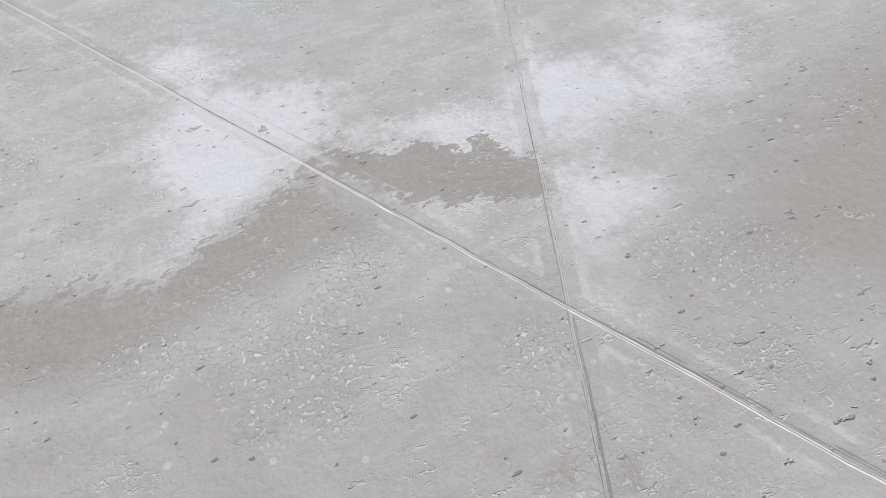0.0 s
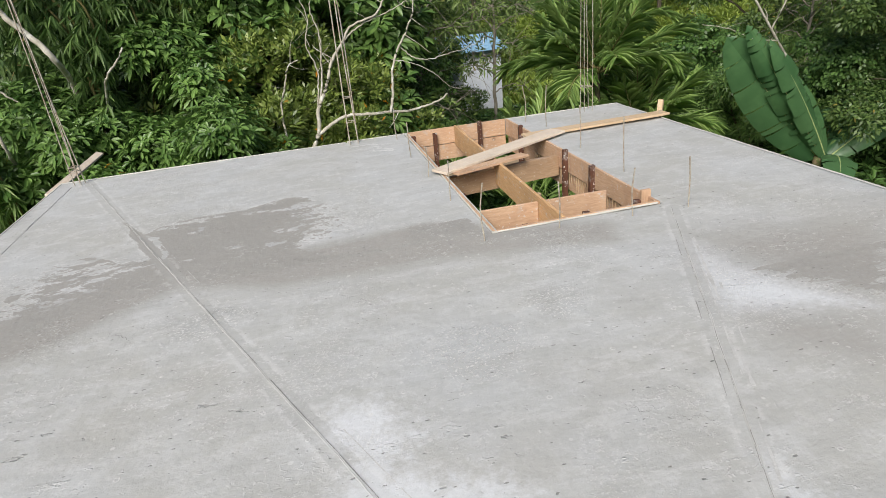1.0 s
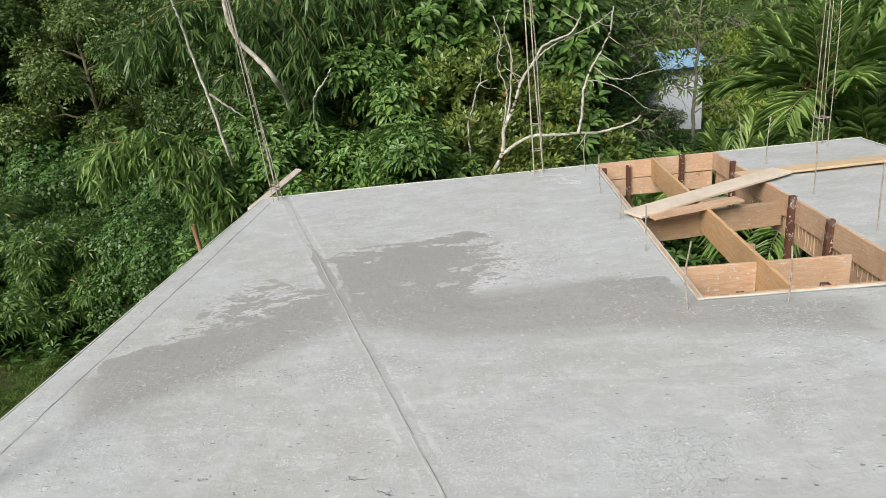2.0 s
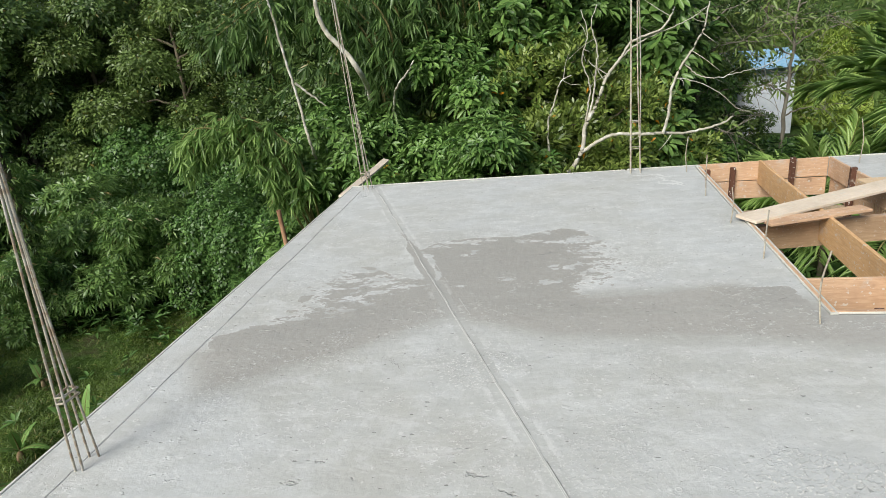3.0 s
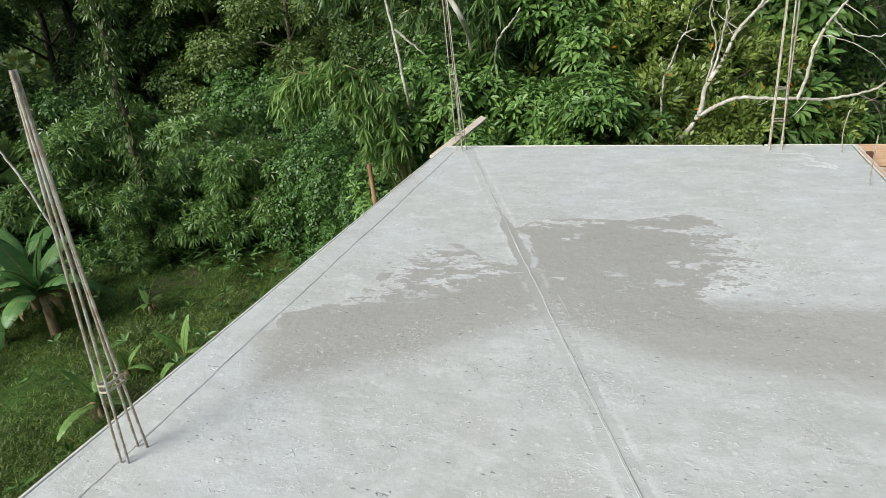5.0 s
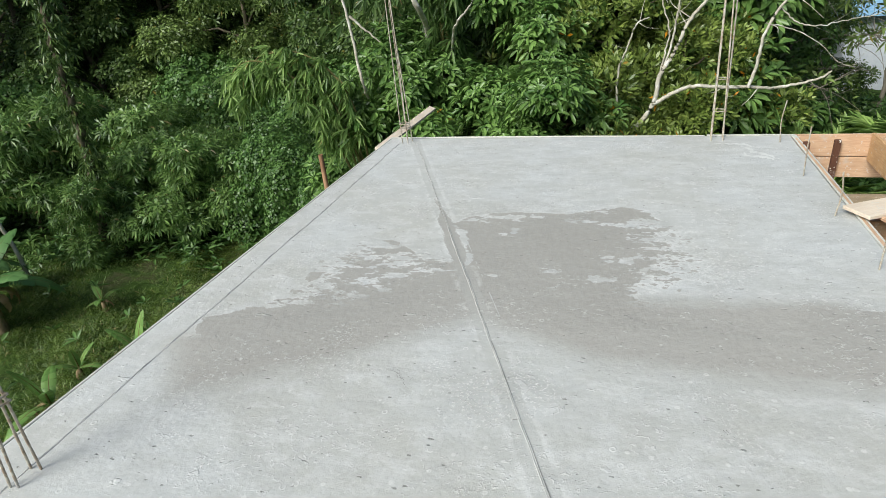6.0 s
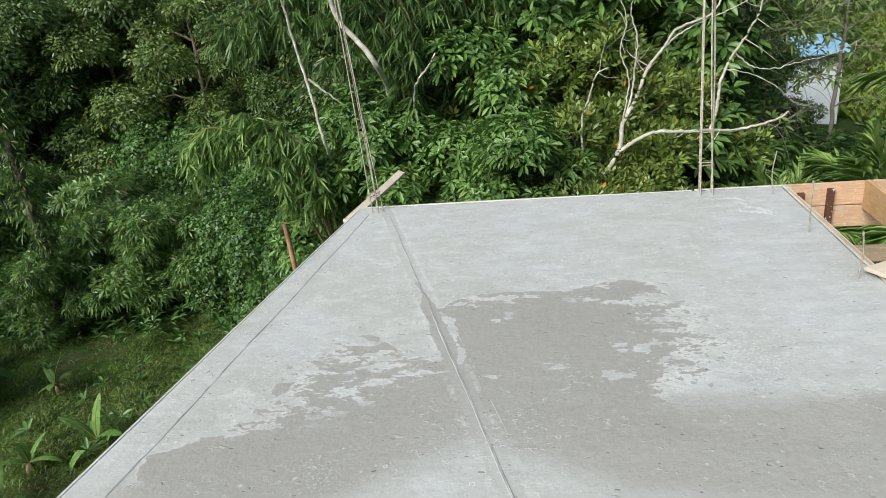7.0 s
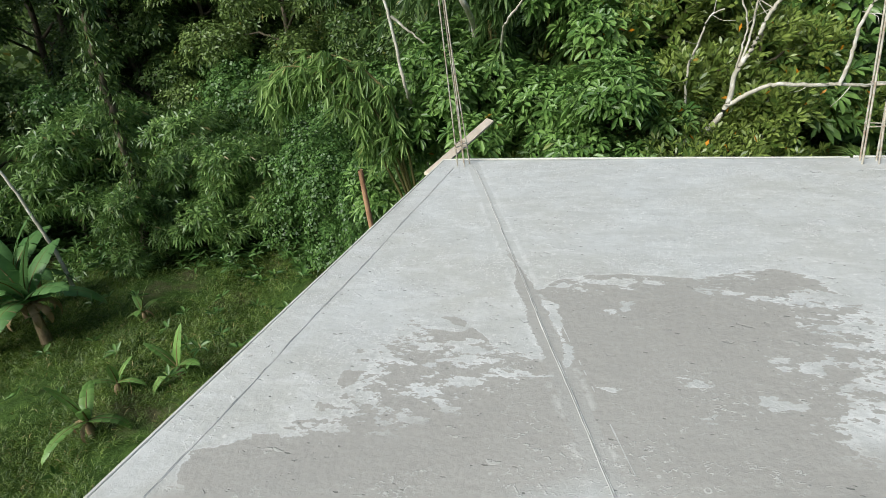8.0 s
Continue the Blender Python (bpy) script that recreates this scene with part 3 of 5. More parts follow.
def line_distance(px, py, a, b):
    ex, ey = b[0] - a[0], b[1] - a[1]
    t = np.clip(((px - a[0]) * ex + (py - a[1]) * ey) / (ex * ex + ey * ey), 0, 1)
    return np.hypot(px - a[0] - t * ex, py - a[1] - t * ey)


HIPS = [((0.15, -0.1), (3.995, -8.75)), ((5.07, -3.56), (2.522, -8.75))]
EDGE_LINE = ((0.0, -0.2), (0.09, -5.6))


def slab_top(x, y):
    """The slab's slight unevenness."""
    return 0.003 * np.sin(x * 3.1 + y * 1.3) + 0.002 * np.sin(x * 7.7 - y * 5.1)


def build_slab():
    xs = np.unique(np.concatenate([np.linspace(X0, OX0, 300), np.linspace(OX0, OX1, 33), np.linspace(OX1, X1, 36)]).round(5))
    ys = np.unique(np.concatenate([np.linspace(Y0, -8.5, 60), np.linspace(-8.5, OY0, 210), np.linspace(OY0, Y1, 260)]).round(5))
    gx, gy = np.meshgrid(xs, ys, indexing="ij")
    z = slab_top(gx, gy)
    rim = (np.minimum(np.minimum(gx - X0, X1 - gx), np.minimum(gy - Y0, Y1 - gy)) < 0.02)
    z = np.where(rim, 0.0, z)
    nx, ny = len(xs), len(ys)
    top = np.stack([gx, gy, z], -1).reshape(-1, 3)
    bottom = top.copy()
    bottom[:, 2] = -0.13
    verts = np.concatenate([top, bottom])
    i, j = np.meshgrid(np.arange(nx - 1), np.arange(ny - 1), indexing="ij")
    cx, cy = (xs[:-1] + xs[1:]) / 2, (ys[:-1] + ys[1:]) / 2
    solid = ~((cx[:, None] > OX0) & (cx[:, None] < OX1) & (cy[None] > OY0))
    a = i * ny + j
    quads = np.stack([a, a + ny, a + ny + 1, a + 1], -1)
    half = nx * ny
    faces = [quads[solid], quads[solid][:, ::-1] + half]
    pad = np.pad(solid, 1)
    for dx, dy, u, v in ((1, 0, 1, 2), (-1, 0, 3, 0), (0, 1, 2, 3), (0, -1, 0, 1)):
        open_side = solid & ~pad[1 + dx : 1 + dx + nx - 1, 1 + dy : 1 + dy + ny - 1]
        q = quads[open_side]
        faces.append(np.stack([q[:, v], q[:, u], q[:, u] + half, q[:, v] + half], -1))
    me = mesh_of("roof_slab", verts, np.concatenate(faces), M_SLAB, True)
    px, py = verts[:, 0], verts[:, 1]
    near = lambda cx, cy, r: np.clip(1.6 - np.hypot(px - cx, py - cy) / r, 0, 1)
    low = np.clip((-3.33 - 0.38 * np.clip(1.3 - px, 0, 2) - py) / 0.2, 0, 1)
    soft = 0.02 + 0.26 * near(2.65, -2.7, 0.46) + 0.2 * near(0.66, -3.0, 0.42) + 0.03 * near(2.3, -1.9, 0.3) + 0.06 * near(2.9, -6.3, 0.4) + 0.3 * low * (py > -4.6)
    damp = np.maximum.reduce([(outline_distance(px, py, p) + 0.012) / soft for p in (POOL, WEST)])
    damp = np.maximum.reduce([damp] + [outline_distance(px, py, p) / w for p, w in ((HOLLOW, 0.055), (TRAIL, 0.1), (EAST, 0.12), (STRIP, 0.014))])
    damp = np.maximum.reduce([damp] + [(outline_distance(px, py, p) + 0.008) / 0.012 for p in (STREAK, FLECK, BLOT)])
    fade = low * (py > -4.6)
    damp = damp * (1 - fade) - 1.5 * fade
    for ix, iy, ia, ib in ISLETS:
        damp = np.minimum(damp, (np.hypot((px - ix) / ia, (py - iy) / ib) - 1.1) * 0.45)
    stain = np.maximum.reduce([outline_distance(px, py, p) / s for p, s in ((BELT, 0.16), (APRON, 0.2), (SOUTHEAST, 0.5), (EAST, 0.5), (EAST_LOW, 0.4), (SMUDGE, 0.04), (SCUFF, 0.06))])
    stain = np.maximum(stain, np.minimum(outline_distance(px, py, SOUTH) / 0.5, 0.05))
    bloom = np.maximum.reduce([outline_distance(px, py, p) / w for p, w in ((CHALK, 0.16), (CHALK_RIDGE, 0.16), (CHALK_FAN, 0.16), (CHALK_PALE, 0.3), (CHALK_EAST, 0.12))])
    band = np.maximum.reduce([1 - line_distance(px, py, a, b) / 0.07 for a, b in HIPS])
    crumb = np.maximum.reduce([1.3 - np.hypot(px - cx, py - cy) / r for cx, cy, r in CRUMBS])
    for name, values in (("damp", damp), ("stain", stain), ("bloom", bloom), ("band", band), ("crumb", crumb)):
        layer = me.attributes.new(name, "FLOAT", "POINT")
        layer.data.foreach_set("value", np.clip(values, -1.5, 1.5).astype(np.float32))
    return tagged(new("roof_slab", me), "pale grey trowelled concrete roof slab with damp brown-grey patches", "slab", kind="structure")


slab = build_slab()


def mortar_line(name, a, b, seed, gap=0.0055):
    """A scored line: two thin uneven mortar lips with a groove between them."""
    rng = np.random.default_rng(seed)
    a, b = np.array([*a, 0.0]), np.array([*b, 0.0])
    n = int(np.linalg.norm(b - a) / 0.06)
    way = (b - a) / np.linalg.norm(b - a)
    side = np.array([-way[1], way[0], 0])
    t = np.linspace(0, 1, n)[:, None]
    drift = (np.cumsum(rng.normal(0, 0.0012, n)) - np.linspace(0, 1, n) * 0)[:, None]
    drift -= drift.mean()
    mid = a + (b - a) * t + side * np.clip(drift, -0.012, 0.012)
    mid[:, 2] = slab_top(mid[:, 0], mid[:, 1])
    chunks = []
    for s in (-1, 1):
        h = np.clip(0.0036 + rng.normal(0, 0.0012, n), 0.001, 0.007)[:, None]
        w = (0.0022 + 0.003 * rng.random(n) ** 2)[:, None] * (1.0 if s > 0 else 0.7)
        up = np.array([0, 0, 1.0])
        rows = [mid + side * s * gap * 0.5 - up * 0.004, mid + side * s * gap * 0.5 + up * h, mid + side * s * (gap * 0.5 + w * 0.5) + up * h * 0.9, mid + side * s * (gap * 0.5 + w * 1.5) - up * 0.004]
        v = np.stack(rows, 1).reshape(-1, 3)
        i = np.arange(n - 1)[:, None] * 4
        f = np.concatenate([i + [k, k + 1, k + 5, k + 4] for k in range(3)], 0)
        chunks.append((v, f if s > 0 else f[:, ::-1]))
    v, f = joined(chunks)
    return tagged(new(name, mesh_of(name, v, f, M_LIP)), "pale scored mortar line across the roof slab", "joint", kind="structure")


def groove(parent, a, b, seed, wide, gaps=0.2, shift=0.0, name="groove", material=None):
    """A broken flat strip along a scored line: dark for the shade in its groove, or mortar smeared beside it."""
    rng = np.random.default_rng(seed)
    a, b = np.array(a, float), np.array(b, float)
    way = unit(b - a)
    side = np.array([-way[1], way[0]])
    n = int(np.linalg.norm(b - a) / 0.035)
    line = a + (b - a) * np.linspace(0, 1, n)[:, None] + side * (shift + np.clip(np.cumsum(rng.normal(0, 0.0008, n)), -0.006, 0.006))[:, None]
    half = side * (wide * rng.uniform(0.35, 1.1, n))[:, None] * 0.5
    z = slab_top(line[:, 0], line[:, 1])[:, None] + 0.0022
    v = np.concatenate([np.concatenate([line - half, z], 1), np.concatenate([line + half, z], 1)])
    keep = np.convolve(rng.random(n - 1), np.ones(5) / 5, "same") > 0.5 * gaps + 0.18
    i = np.arange(n - 1)[keep][:, None]
    f = np.concatenate([i, i + 1, i + n + 1, i + n], 1)
    return piece(name, mesh_of(name, v, f[:, ::-1], material or M_GROOVE), parent)


line_1 = mortar_line("scored_line_1", *HIPS[0], 1)
groove(line_1, *HIPS[0], 81, 0.0045, 0.35)
groove(line_1, (3.364, -7.33), (3.751, -8.2), 82, 0.007, 0.45, 0.015)
groove(line_1, (1.239, -2.55), (1.906, -4.05), 83, 0.006, 0.62, 0.095, "mortar_smear", M_LIP)
groove(line_1, (2.017, -4.3), (3.173, -6.9), 91, 0.006, 0.66, 0.085, "mortar_smear", M_LIP)
line_2 = mortar_line("scored_line_2", *HIPS[1], 2)
groove(line_2, *HIPS[1], 85, 0.0045, 0.3)
groove(line_2, (3.278, -7.21), (2.694, -8.4), 86, 0.013, 0.15, 0.01)
groove(line_2, (4.903, -3.9), (4.068, -5.6), 87, 0.005, 0.6, -0.045)
groove(line_2, (4.854, -4), (4.118, -5.5), 88, 0.02, 0.6, 0.07, "mortar_smear", M_LIP)
groove(line_2, (4.658, -4.4), (3.504, -6.75), 89, 0.012, 0.62, 0.045, "mortar_smear", M_LIP)
groove(line_2, (4.559, -4.6), (4.240, -5.25), 92, 0.014, 0.6, 0.115, "mortar_smear", M_LIP)
line_3 = mortar_line("scored_line_3", *EDGE_LINE, 3, 0.002)
groove(line_3, *EDGE_LINE, 90, 0.005, 0.4, 0.0, "mortar_smear", M_LIP)


def crack(name, a, b, seed, wide=0.0012, material=None, label="thin dark hair crack in the roof slab", category="crack"):
    """A hair crack, or a smear of mortar: a thin crooked sliver."""
    rng = np.random.default_rng(seed)
    n = 26
    t = np.linspace(0, 1, n)[:, None]
    a, b = np.array(a, float), np.array(b, float)
    side = unit(np.array([-(b - a)[1], (b - a)[0]]))
    wander = np.cumsum(rng.normal(0, 0.012, n))
    wander -= np.linspace(wander[0], wander[-1], n)
    line = a + (b - a) * t + side * wander[:, None]
    half = (wide * np.sin(np.pi * np.linspace(0.02, 0.98, n)) * rng.uniform(0.5, 1.2, n))[:, None] * side
    z = slab_top(line[:, 0], line[:, 1])[:, None] + 0.003
    v = np.concatenate([np.concatenate([line - half, z], 1), np.concatenate([line + half, z], 1)])
    i = np.arange(n - 1)[:, None]
    f = np.concatenate([i, i + n, i + n + 1, i + 1], 1)
    return tagged(new(name, mesh_of(name, v, f[:, ::-1], material or M_CRACK)), label, category, kind="structure")


crack("crack_1", (1.25, -3.87), (1.42, -4.05), 1)
crack("crack_2", (3.86, -5.35), (3.97, -5.46), 2)
crack("crack_3", (3.66, -5.38), (3.76, -5.50), 3)
crack("crack_4", (3.79, -5.55), (3.93, -5.64), 4)
crack("crack_5", (2.68, -4.08), (2.75, -4.06), 5, 0.002)
crack("crack_6", (1.26, -3.87), (1.41, -4.02), 6)
crack("mortar_streak_1", (3.04, -0.23), (3.43, -0.36), 7, 0.03, M_MORTAR, "pale crooked mortar smear on the roof slab", "smear")
crack("mortar_streak_2", (3.27, -0.50), (3.48, -0.73), 8, 0.035, M_MORTAR, "pale crooked mortar smear on the roof slab", "smear")
crack("mortar_streak_3", (3.27, -0.30), (3.51, -0.70), 9, 0.03, M_MORTAR, "pale crooked mortar smear on the roof slab", "smear")


def ground_sheet():
    rad = np.concatenate([[0.0], np.linspace(2, 60, 60), np.geomspace(64, 2400, 26)])
    ang = np.linspace(0, 2 * np.pi, 144, endpoint=False)
    r, a = np.meshgrid(rad, ang, indexing="ij")
    x, y = 2 + r * np.cos(a), r * np.sin(a)
    v = np.stack([x, y, terrain(x, y)], -1).reshape(-1, 3)
    i, j = np.meshgrid(np.arange(len(rad) - 1), np.arange(144), indexing="ij")
    k = (j + 1) % 144
    f = np.stack([i * 144 + j, (i + 1) * 144 + j, (i + 1) * 144 + k, i * 144 + k], -1).reshape(-1, 4)
    return tagged(new("ground", mesh_of("ground", v, f, M_SOIL, True)), "sloping grassy ground with bare soil patches", "ground", kind="structure")


ground_sheet()


def block(name, x0, y0, z0, x1, y1, z1, material, label, category, kind="structure", bevel=0.006):
    me = box_mesh(name, x1 - x0, y1 - y0, z1 - z0, material, bevel)
    ob = new(name, me)
    ob.matrix_basis = pose((x0 + x1) / 2, (y0 + y1) / 2, (z0 + z1) / 2)
    return tagged(ob, label, category, kind=kind)


# the storey below: floor, columns and beams seen through the stair opening
block("floor_below", X0 + 0.1, Y0 + 0.1, -3.35, X1 - 0.1, Y1 - 0.1, -3.2, M_CONC, "raw concrete floor slab of the storey below", "floor")
block("wall_base", X0 + 0.3, Y0 + 0.3, -7.6, X1 - 0.3, Y1 - 0.3, -3.352, M_CONC, "plain raw concrete lower storey of the house", "wall")
n_col = 0
for cy in (-0.12, -4.8, -9.6, -14.2):
    for cx in (0.1, 3.09, 6.3):
        n_col += 1
        block("column_%d" % n_col, cx - 0.11, cy - 0.11, -3.199, cx + 0.11, cy + 0.11, -0.40, M_CONC, "square raw concrete column under the roof slab", "column")
for n, (bx0, by0, bx1, by1) in enumerate(((0.0, -14.2, 0.2, 0.0), (6.2, -14.2, 6.4, 0.0), (0.21, -4.9, 6.19, -4.7), (0.21, -9.7, 6.19, -9.5))):
    block("beam_%d" % (n + 1), bx0, by0, -0.398, bx1, by1, -0.134, M_CONC, "raw concrete beam under the roof slab", "beam")


# ---- things on the slab ----
def board_thing(name, label, category, a, b, width, thick, material, tilt=0.0, group="", seed=0, wobble=0.004):
    """A sawn board from a to b; tilt turns it about its length (0: flat, 90: on edge)."""
    a, b = Vector(a), Vector(b)
    me = box_mesh(name, (b - a).length, width, thick, material, 0.003, wobble, 9, seed)
    ob = new(name, me)
    turn = (b - a).to_track_quat("X", "Z").to_matrix().to_4x4()
    ob.matrix_basis = Matrix.Translation((a + b) / 2) @ turn @ pose(0, 0, 0, tilt)
    return tagged(ob, label, category, group)


# edge forms: boards on edge, held against the slab's sides, their tops just proud of the concrete
EDGE = "pale sawn edge board holding the roof slab's rim"
for s, (ya, yb) in enumerate(((-14.4, -9.9), (-9.88, -5.2), (-5.18, 0.02))):
    board_thing("edge_board", EDGE, "board", (X0 - 0.0075, ya, -0.097), (X0 - 0.0075, yb, -0.097), 0.017, 0.205, M_EDGE, 0, "edge boards", 11 + s, 0.003)
    board_thing("edge_board", EDGE, "board", (X1 + 0.0075, ya, -0.097), (X1 + 0.0075, yb, -0.097), 0.017, 0.205, M_EDGE, 0, "edge boards", 21 + s, 0.003)
for s, (xa, xb) in enumerate(((-0.19, 3.0), (3.02, 6.6))):
    board_thing("edge_board", EDGE, "board", (xa, Y1 + 0.014, -0.095), (xb, Y1 + 0.014, -0.095), 0.022, 0.205, M_EDGE, 0, "edge boards", 31 + s, 0.006)
board_thing("corner_board", "weathered board sticking out past the slab's corner", "board", (-0.2, -0.3, -0.03), (-0.05, 1.2, 0.055), 0.085, 0.03, M_PLANK, 20, "", 41)


def rod(points, r=0.006, sides=7, ribbed=True):
    pts = curvy(points, 10)
    v, f = tube(pts, [r, r], sides)
    if ribbed:
        c = np.repeat(pts, sides, 0)
        k = np.repeat(1 + 0.09 * (np.arange(len(pts)) % 2), sides)[:, None]
        v = c + (v - c) * k
    return v, f


STARTERS = [(3.59, -1.1, 0.38), (3.605, -1.88, 0.30), (3.625, -2.63, 0.35), (3.632, -3.555, 0.43), (4.18, -3.57, 0.35), (4.744, -3.58, 0.36), (5.18, -3.6, 0.38),
            (5.205, -2.63, 0.49), (5.235, -1.71, 0.43), (5.31, -0.65, 0.48), (5.2, -0.25, 0.44), (3.6, -0.18, 0.37)]
rng = np.random.default_rng(5)
for sx, sy, sh in STARTERS:
    lean = rng.normal(0, 0.012, 4)
    v, f = rod([(0, 0, -0.1), (0, 0, 0), (lean[0], lean[1], sh * 0.5), (lean[2], lean[3], sh)], 0.0049)
    ob = new("starter_bar", mesh_of("starter_bar", v, f, M_REBAR, True))
    ob.matrix_basis = pose(sx, sy, 0)
    tagged(ob, "thin rusty grey steel bar standing up from the slab", "rebar", "starter bars")


def column_cage(at, feet, height, top, ties, label, r=0.007):
    """Bare column bars with stirrups; top is where the bars draw together."""
    cage = thing("column_rebar", label, "rebar", at, "column bars")
    tops = []
    for k, (fx, fy) in enumerate(feet):
        tx, ty = top[0] + fx * top[2], top[1] + fy * top[2]
        bow = 0.02 * math.sin(k * 2.1 + at[0])
        v, f = rod([(fx, fy, -0.1), (fx, fy, 0), (fx + (tx - fx) * 0.45 + bow, fy + (ty - fy) * 0.45, height * 0.5), (tx, ty, height)], r)
        piece("bar", mesh_of("bar", v, f, M_REBAR, True), cage)
    for z in ties:
        s = z / height
        loop = [(fx + (top[0] + fx * top[2] - fx) * s, fy + (top[1] + fy * top[2] - fy) * s, z + 0.012 * math.sin(n * 3)) for n, (fx, fy) in enumerate(feet)]
        mid = np.mean(np.array(loop), 0)
        loop = [tuple(mid + (np.array(p) - mid) * np.array([1.14, 1.14, 1])) for p in loop]
        pts = []
        for p, q in zip(loop, loop[1:] + loop[:1]):
            pts += [np.array(p) + (np.array(q) - np.array(p)) * t for t in (0.0, 0.06, 0.5, 0.94)]
        pts.append(pts[0])
        v, f = tube(np.array(pts), [0.005, 0.005], 6)
        piece("stirrup", mesh_of("stirrup", v, f, M_REBAR, True), cage)
    return cage


square = [(-0.055, -0.055), (0.055, -0.055), (0.055, 0.055), (-0.055, 0.055)]
column_cage((0.075, -0.125, 0), [(-0.05, -0.03), (0.02, -0.05), (0.045, 0.02), (-0.02, 0.05)], 2.3, (-0.085, 0.05, 0.25), (0.16, 0.2), "tall bundle of slim column bars at the slab's corner", 0.0056)
column_cage((3.092, -0.097, 0), [(-0.05, -0.03), (0.05, -0.03), (0.055, 0.06), (-0.045, 0.06)], 2.3, (0.03, 0.42, 0.6), (0.255, 0.53), "tall column bars with stirrups at the slab's far edge")
column_cage((0.107, -4.803, 0), [(-0.017, -0.052), (0.018, -0.047), (0.024, 0.05), (-0.024, 0.045)], 1.565, (0.13, 0.0, 0.12), (0.36, 0.39), "tall leaning column bars tied with wire at the slab's rim", 0.0052)
column_cage((6.08, -0.12, 0), square, 2.4, (-0.02, 0.0, 0.55), (0.3,), "tall column bars at the slab's corner", 0.0045)
column_cage((6.24, -4.72, 0), square, 1.7, (0.05, 0.0, 0.4), (0.4,), "column bars at the slab's rim")

# stair opening form
stair = thing("stair_form", "orange-brown plywood and board form lining the stair opening", "formwork")


def form_part(name, a, b, width, thick, material, tilt=0.0, seed=0, label=""):
    a, b = Vector(a), Vector(b)
    me = box_mesh(name, (b - a).length, width, thick, material, 0.003, 0.003, 6, seed)
    turn = (b - a).to_track_quat("X", "Z").to_matrix().to_4x4()
    return piece(name, me, stair, label, Matrix.Translation((a + b) / 2) @ turn @ pose(0, 0, 0, tilt))


T = 0.024
# rim boards: upper and lower row on each side
for row, (z, h) in enumerate(((-0.085, 0.20), (-0.29, 0.19))):
    form_part("side_board", (OX0 + 0.014, OY0, z), (OX0 + 0.014, Y1 - 0.03, z), T, h, M_BOARD, 0, 1 + row)
    form_part("side_board", (OX1 - 0.014 + 0.03 * row, OY0, z), (OX1 - 0.014 + 0.03 * row, Y1 - 0.03, z), T, h, M_BOARD, 0, 3 + row)
    form_part("end_board", (OX0 + 0.03, OY0 + 0.014, z), (OX1 - 0.03, OY0 + 0.014, z), T, h, M_BOARD, 0, 5 + row)
    form_part("end_board", (OX0 + 0.03, Y1 - 0.016, z), (OX1 - 0.03, Y1 - 0.016, z), T, h, M_BOARD, 0, 7 + row)
# long board on edge down the middle, cross boards
form_part("long_board", (4.28, OY0 + 0.03, -0.105), (4.36, Y1 - 0.04, -0.095), 0.028, 0.25, M_ORANGE, 0, 12)
form_part("cross_board", (OX0 + 0.03, -2.92, -0.13), (4.275, -2.93, -0.13), 0.026, 0.22, M_BOARD, 0, 13)
form_part("cross_board", (4.315, -2.93, -0.13), (4.87, -2.94, -0.13), 0.026, 0.22, M_BOARD, 0, 14)
form_part("cross_beam", (OX0 + 0.03, -1.78, -0.17), (OX1 - 0.03, -1.62, -0.17), 0.06, 0.21, M_BEAM, 0, 15)
form_part("cross_beam", (OX0 + 0.03, -0.55, -0.42), (OX1 + 0.02, -0.5, -0.42), 0.07, 0.12, M_OLD, 0, 16)
CLEATS = [(OX1 - 0.05, -2.42, 0.035), (OX1 - 0.05, -1.85, 0.05), (OX1 - 0.05, -0.6, 0.05), (OX0 + 0.05, -2.45, -0.02),
          (OX0 + 0.05, -0.3, 0.03), (3.99, OY0 + 0.05, 0.0), (4.47, OY0 + 0.05, 0.015), (4.88, OY0 + 0.05, 0.035), (4.67, Y1 - 0.05, 0.04), (4.09, Y1 - 0.05, -0.03)]
for n, (cx, cy, top) in enumerate(CLEATS):
    low = -0.14 if abs(cy - OY0) < 0.1 else -0.52
    form_part("cleat", (cx, cy, low), (cx + 0.004, cy, top), 0.045, 0.05, M_CLEAT, 0, 20 + n, "dark red-brown timber cleat")
form_part("cleat", (OX1 - 0.04, -3.3, -0.2), (OX1 - 0.04, -3.3, 0.07), 0.03, 0.08, M_BOARD, 0, 40)
# cement drips hanging below the side boards
drips = []
for n in range(46):
    dy = -3.3 + n * 0.052 + rng.normal(0, 0.012)
    ln = rng.uniform(0.05, 0.2)
    drips.append(tube(np.array([(OX1 - 0.002, dy, -0.19), (OX1 - 0.001 + rng.normal(0, 0.002), dy, -0.19 - ln * 0.5), (OX1, dy + rng.normal(0, 0.004), -0.19 - ln)]), [0.008, 0.006, 0.003], 5))
tagged(piece("cement_drips", mesh_of("cement_drips", *joined(drips), M_TAN, True), stair, "pale dried cement drips"), kind="stuff")
# cement-crusted capping strips on the form's top edge
for n, (ca, cb, cw) in enumerate((((OX0 + 0.016, OY0 - 0.01, 0.007), (OX0 + 0.016, Y1 - 0.03, 0.007), 0.042), ((OX0 + 0.04, OY0 + 0.012, 0.006), (OX1 - 0.02, OY0 + 0.012, 0.006), 0.034), ((OX1 - 0.012, OY0 + 0.02, 0.005), (OX1 - 0.012, Y1 - 0.03, 0.005), 0.024))):
    form_part("capping", ca, cb, cw, 0.014, M_EDGE, 0, 60 + n, "pale cement-crusted capping strip")

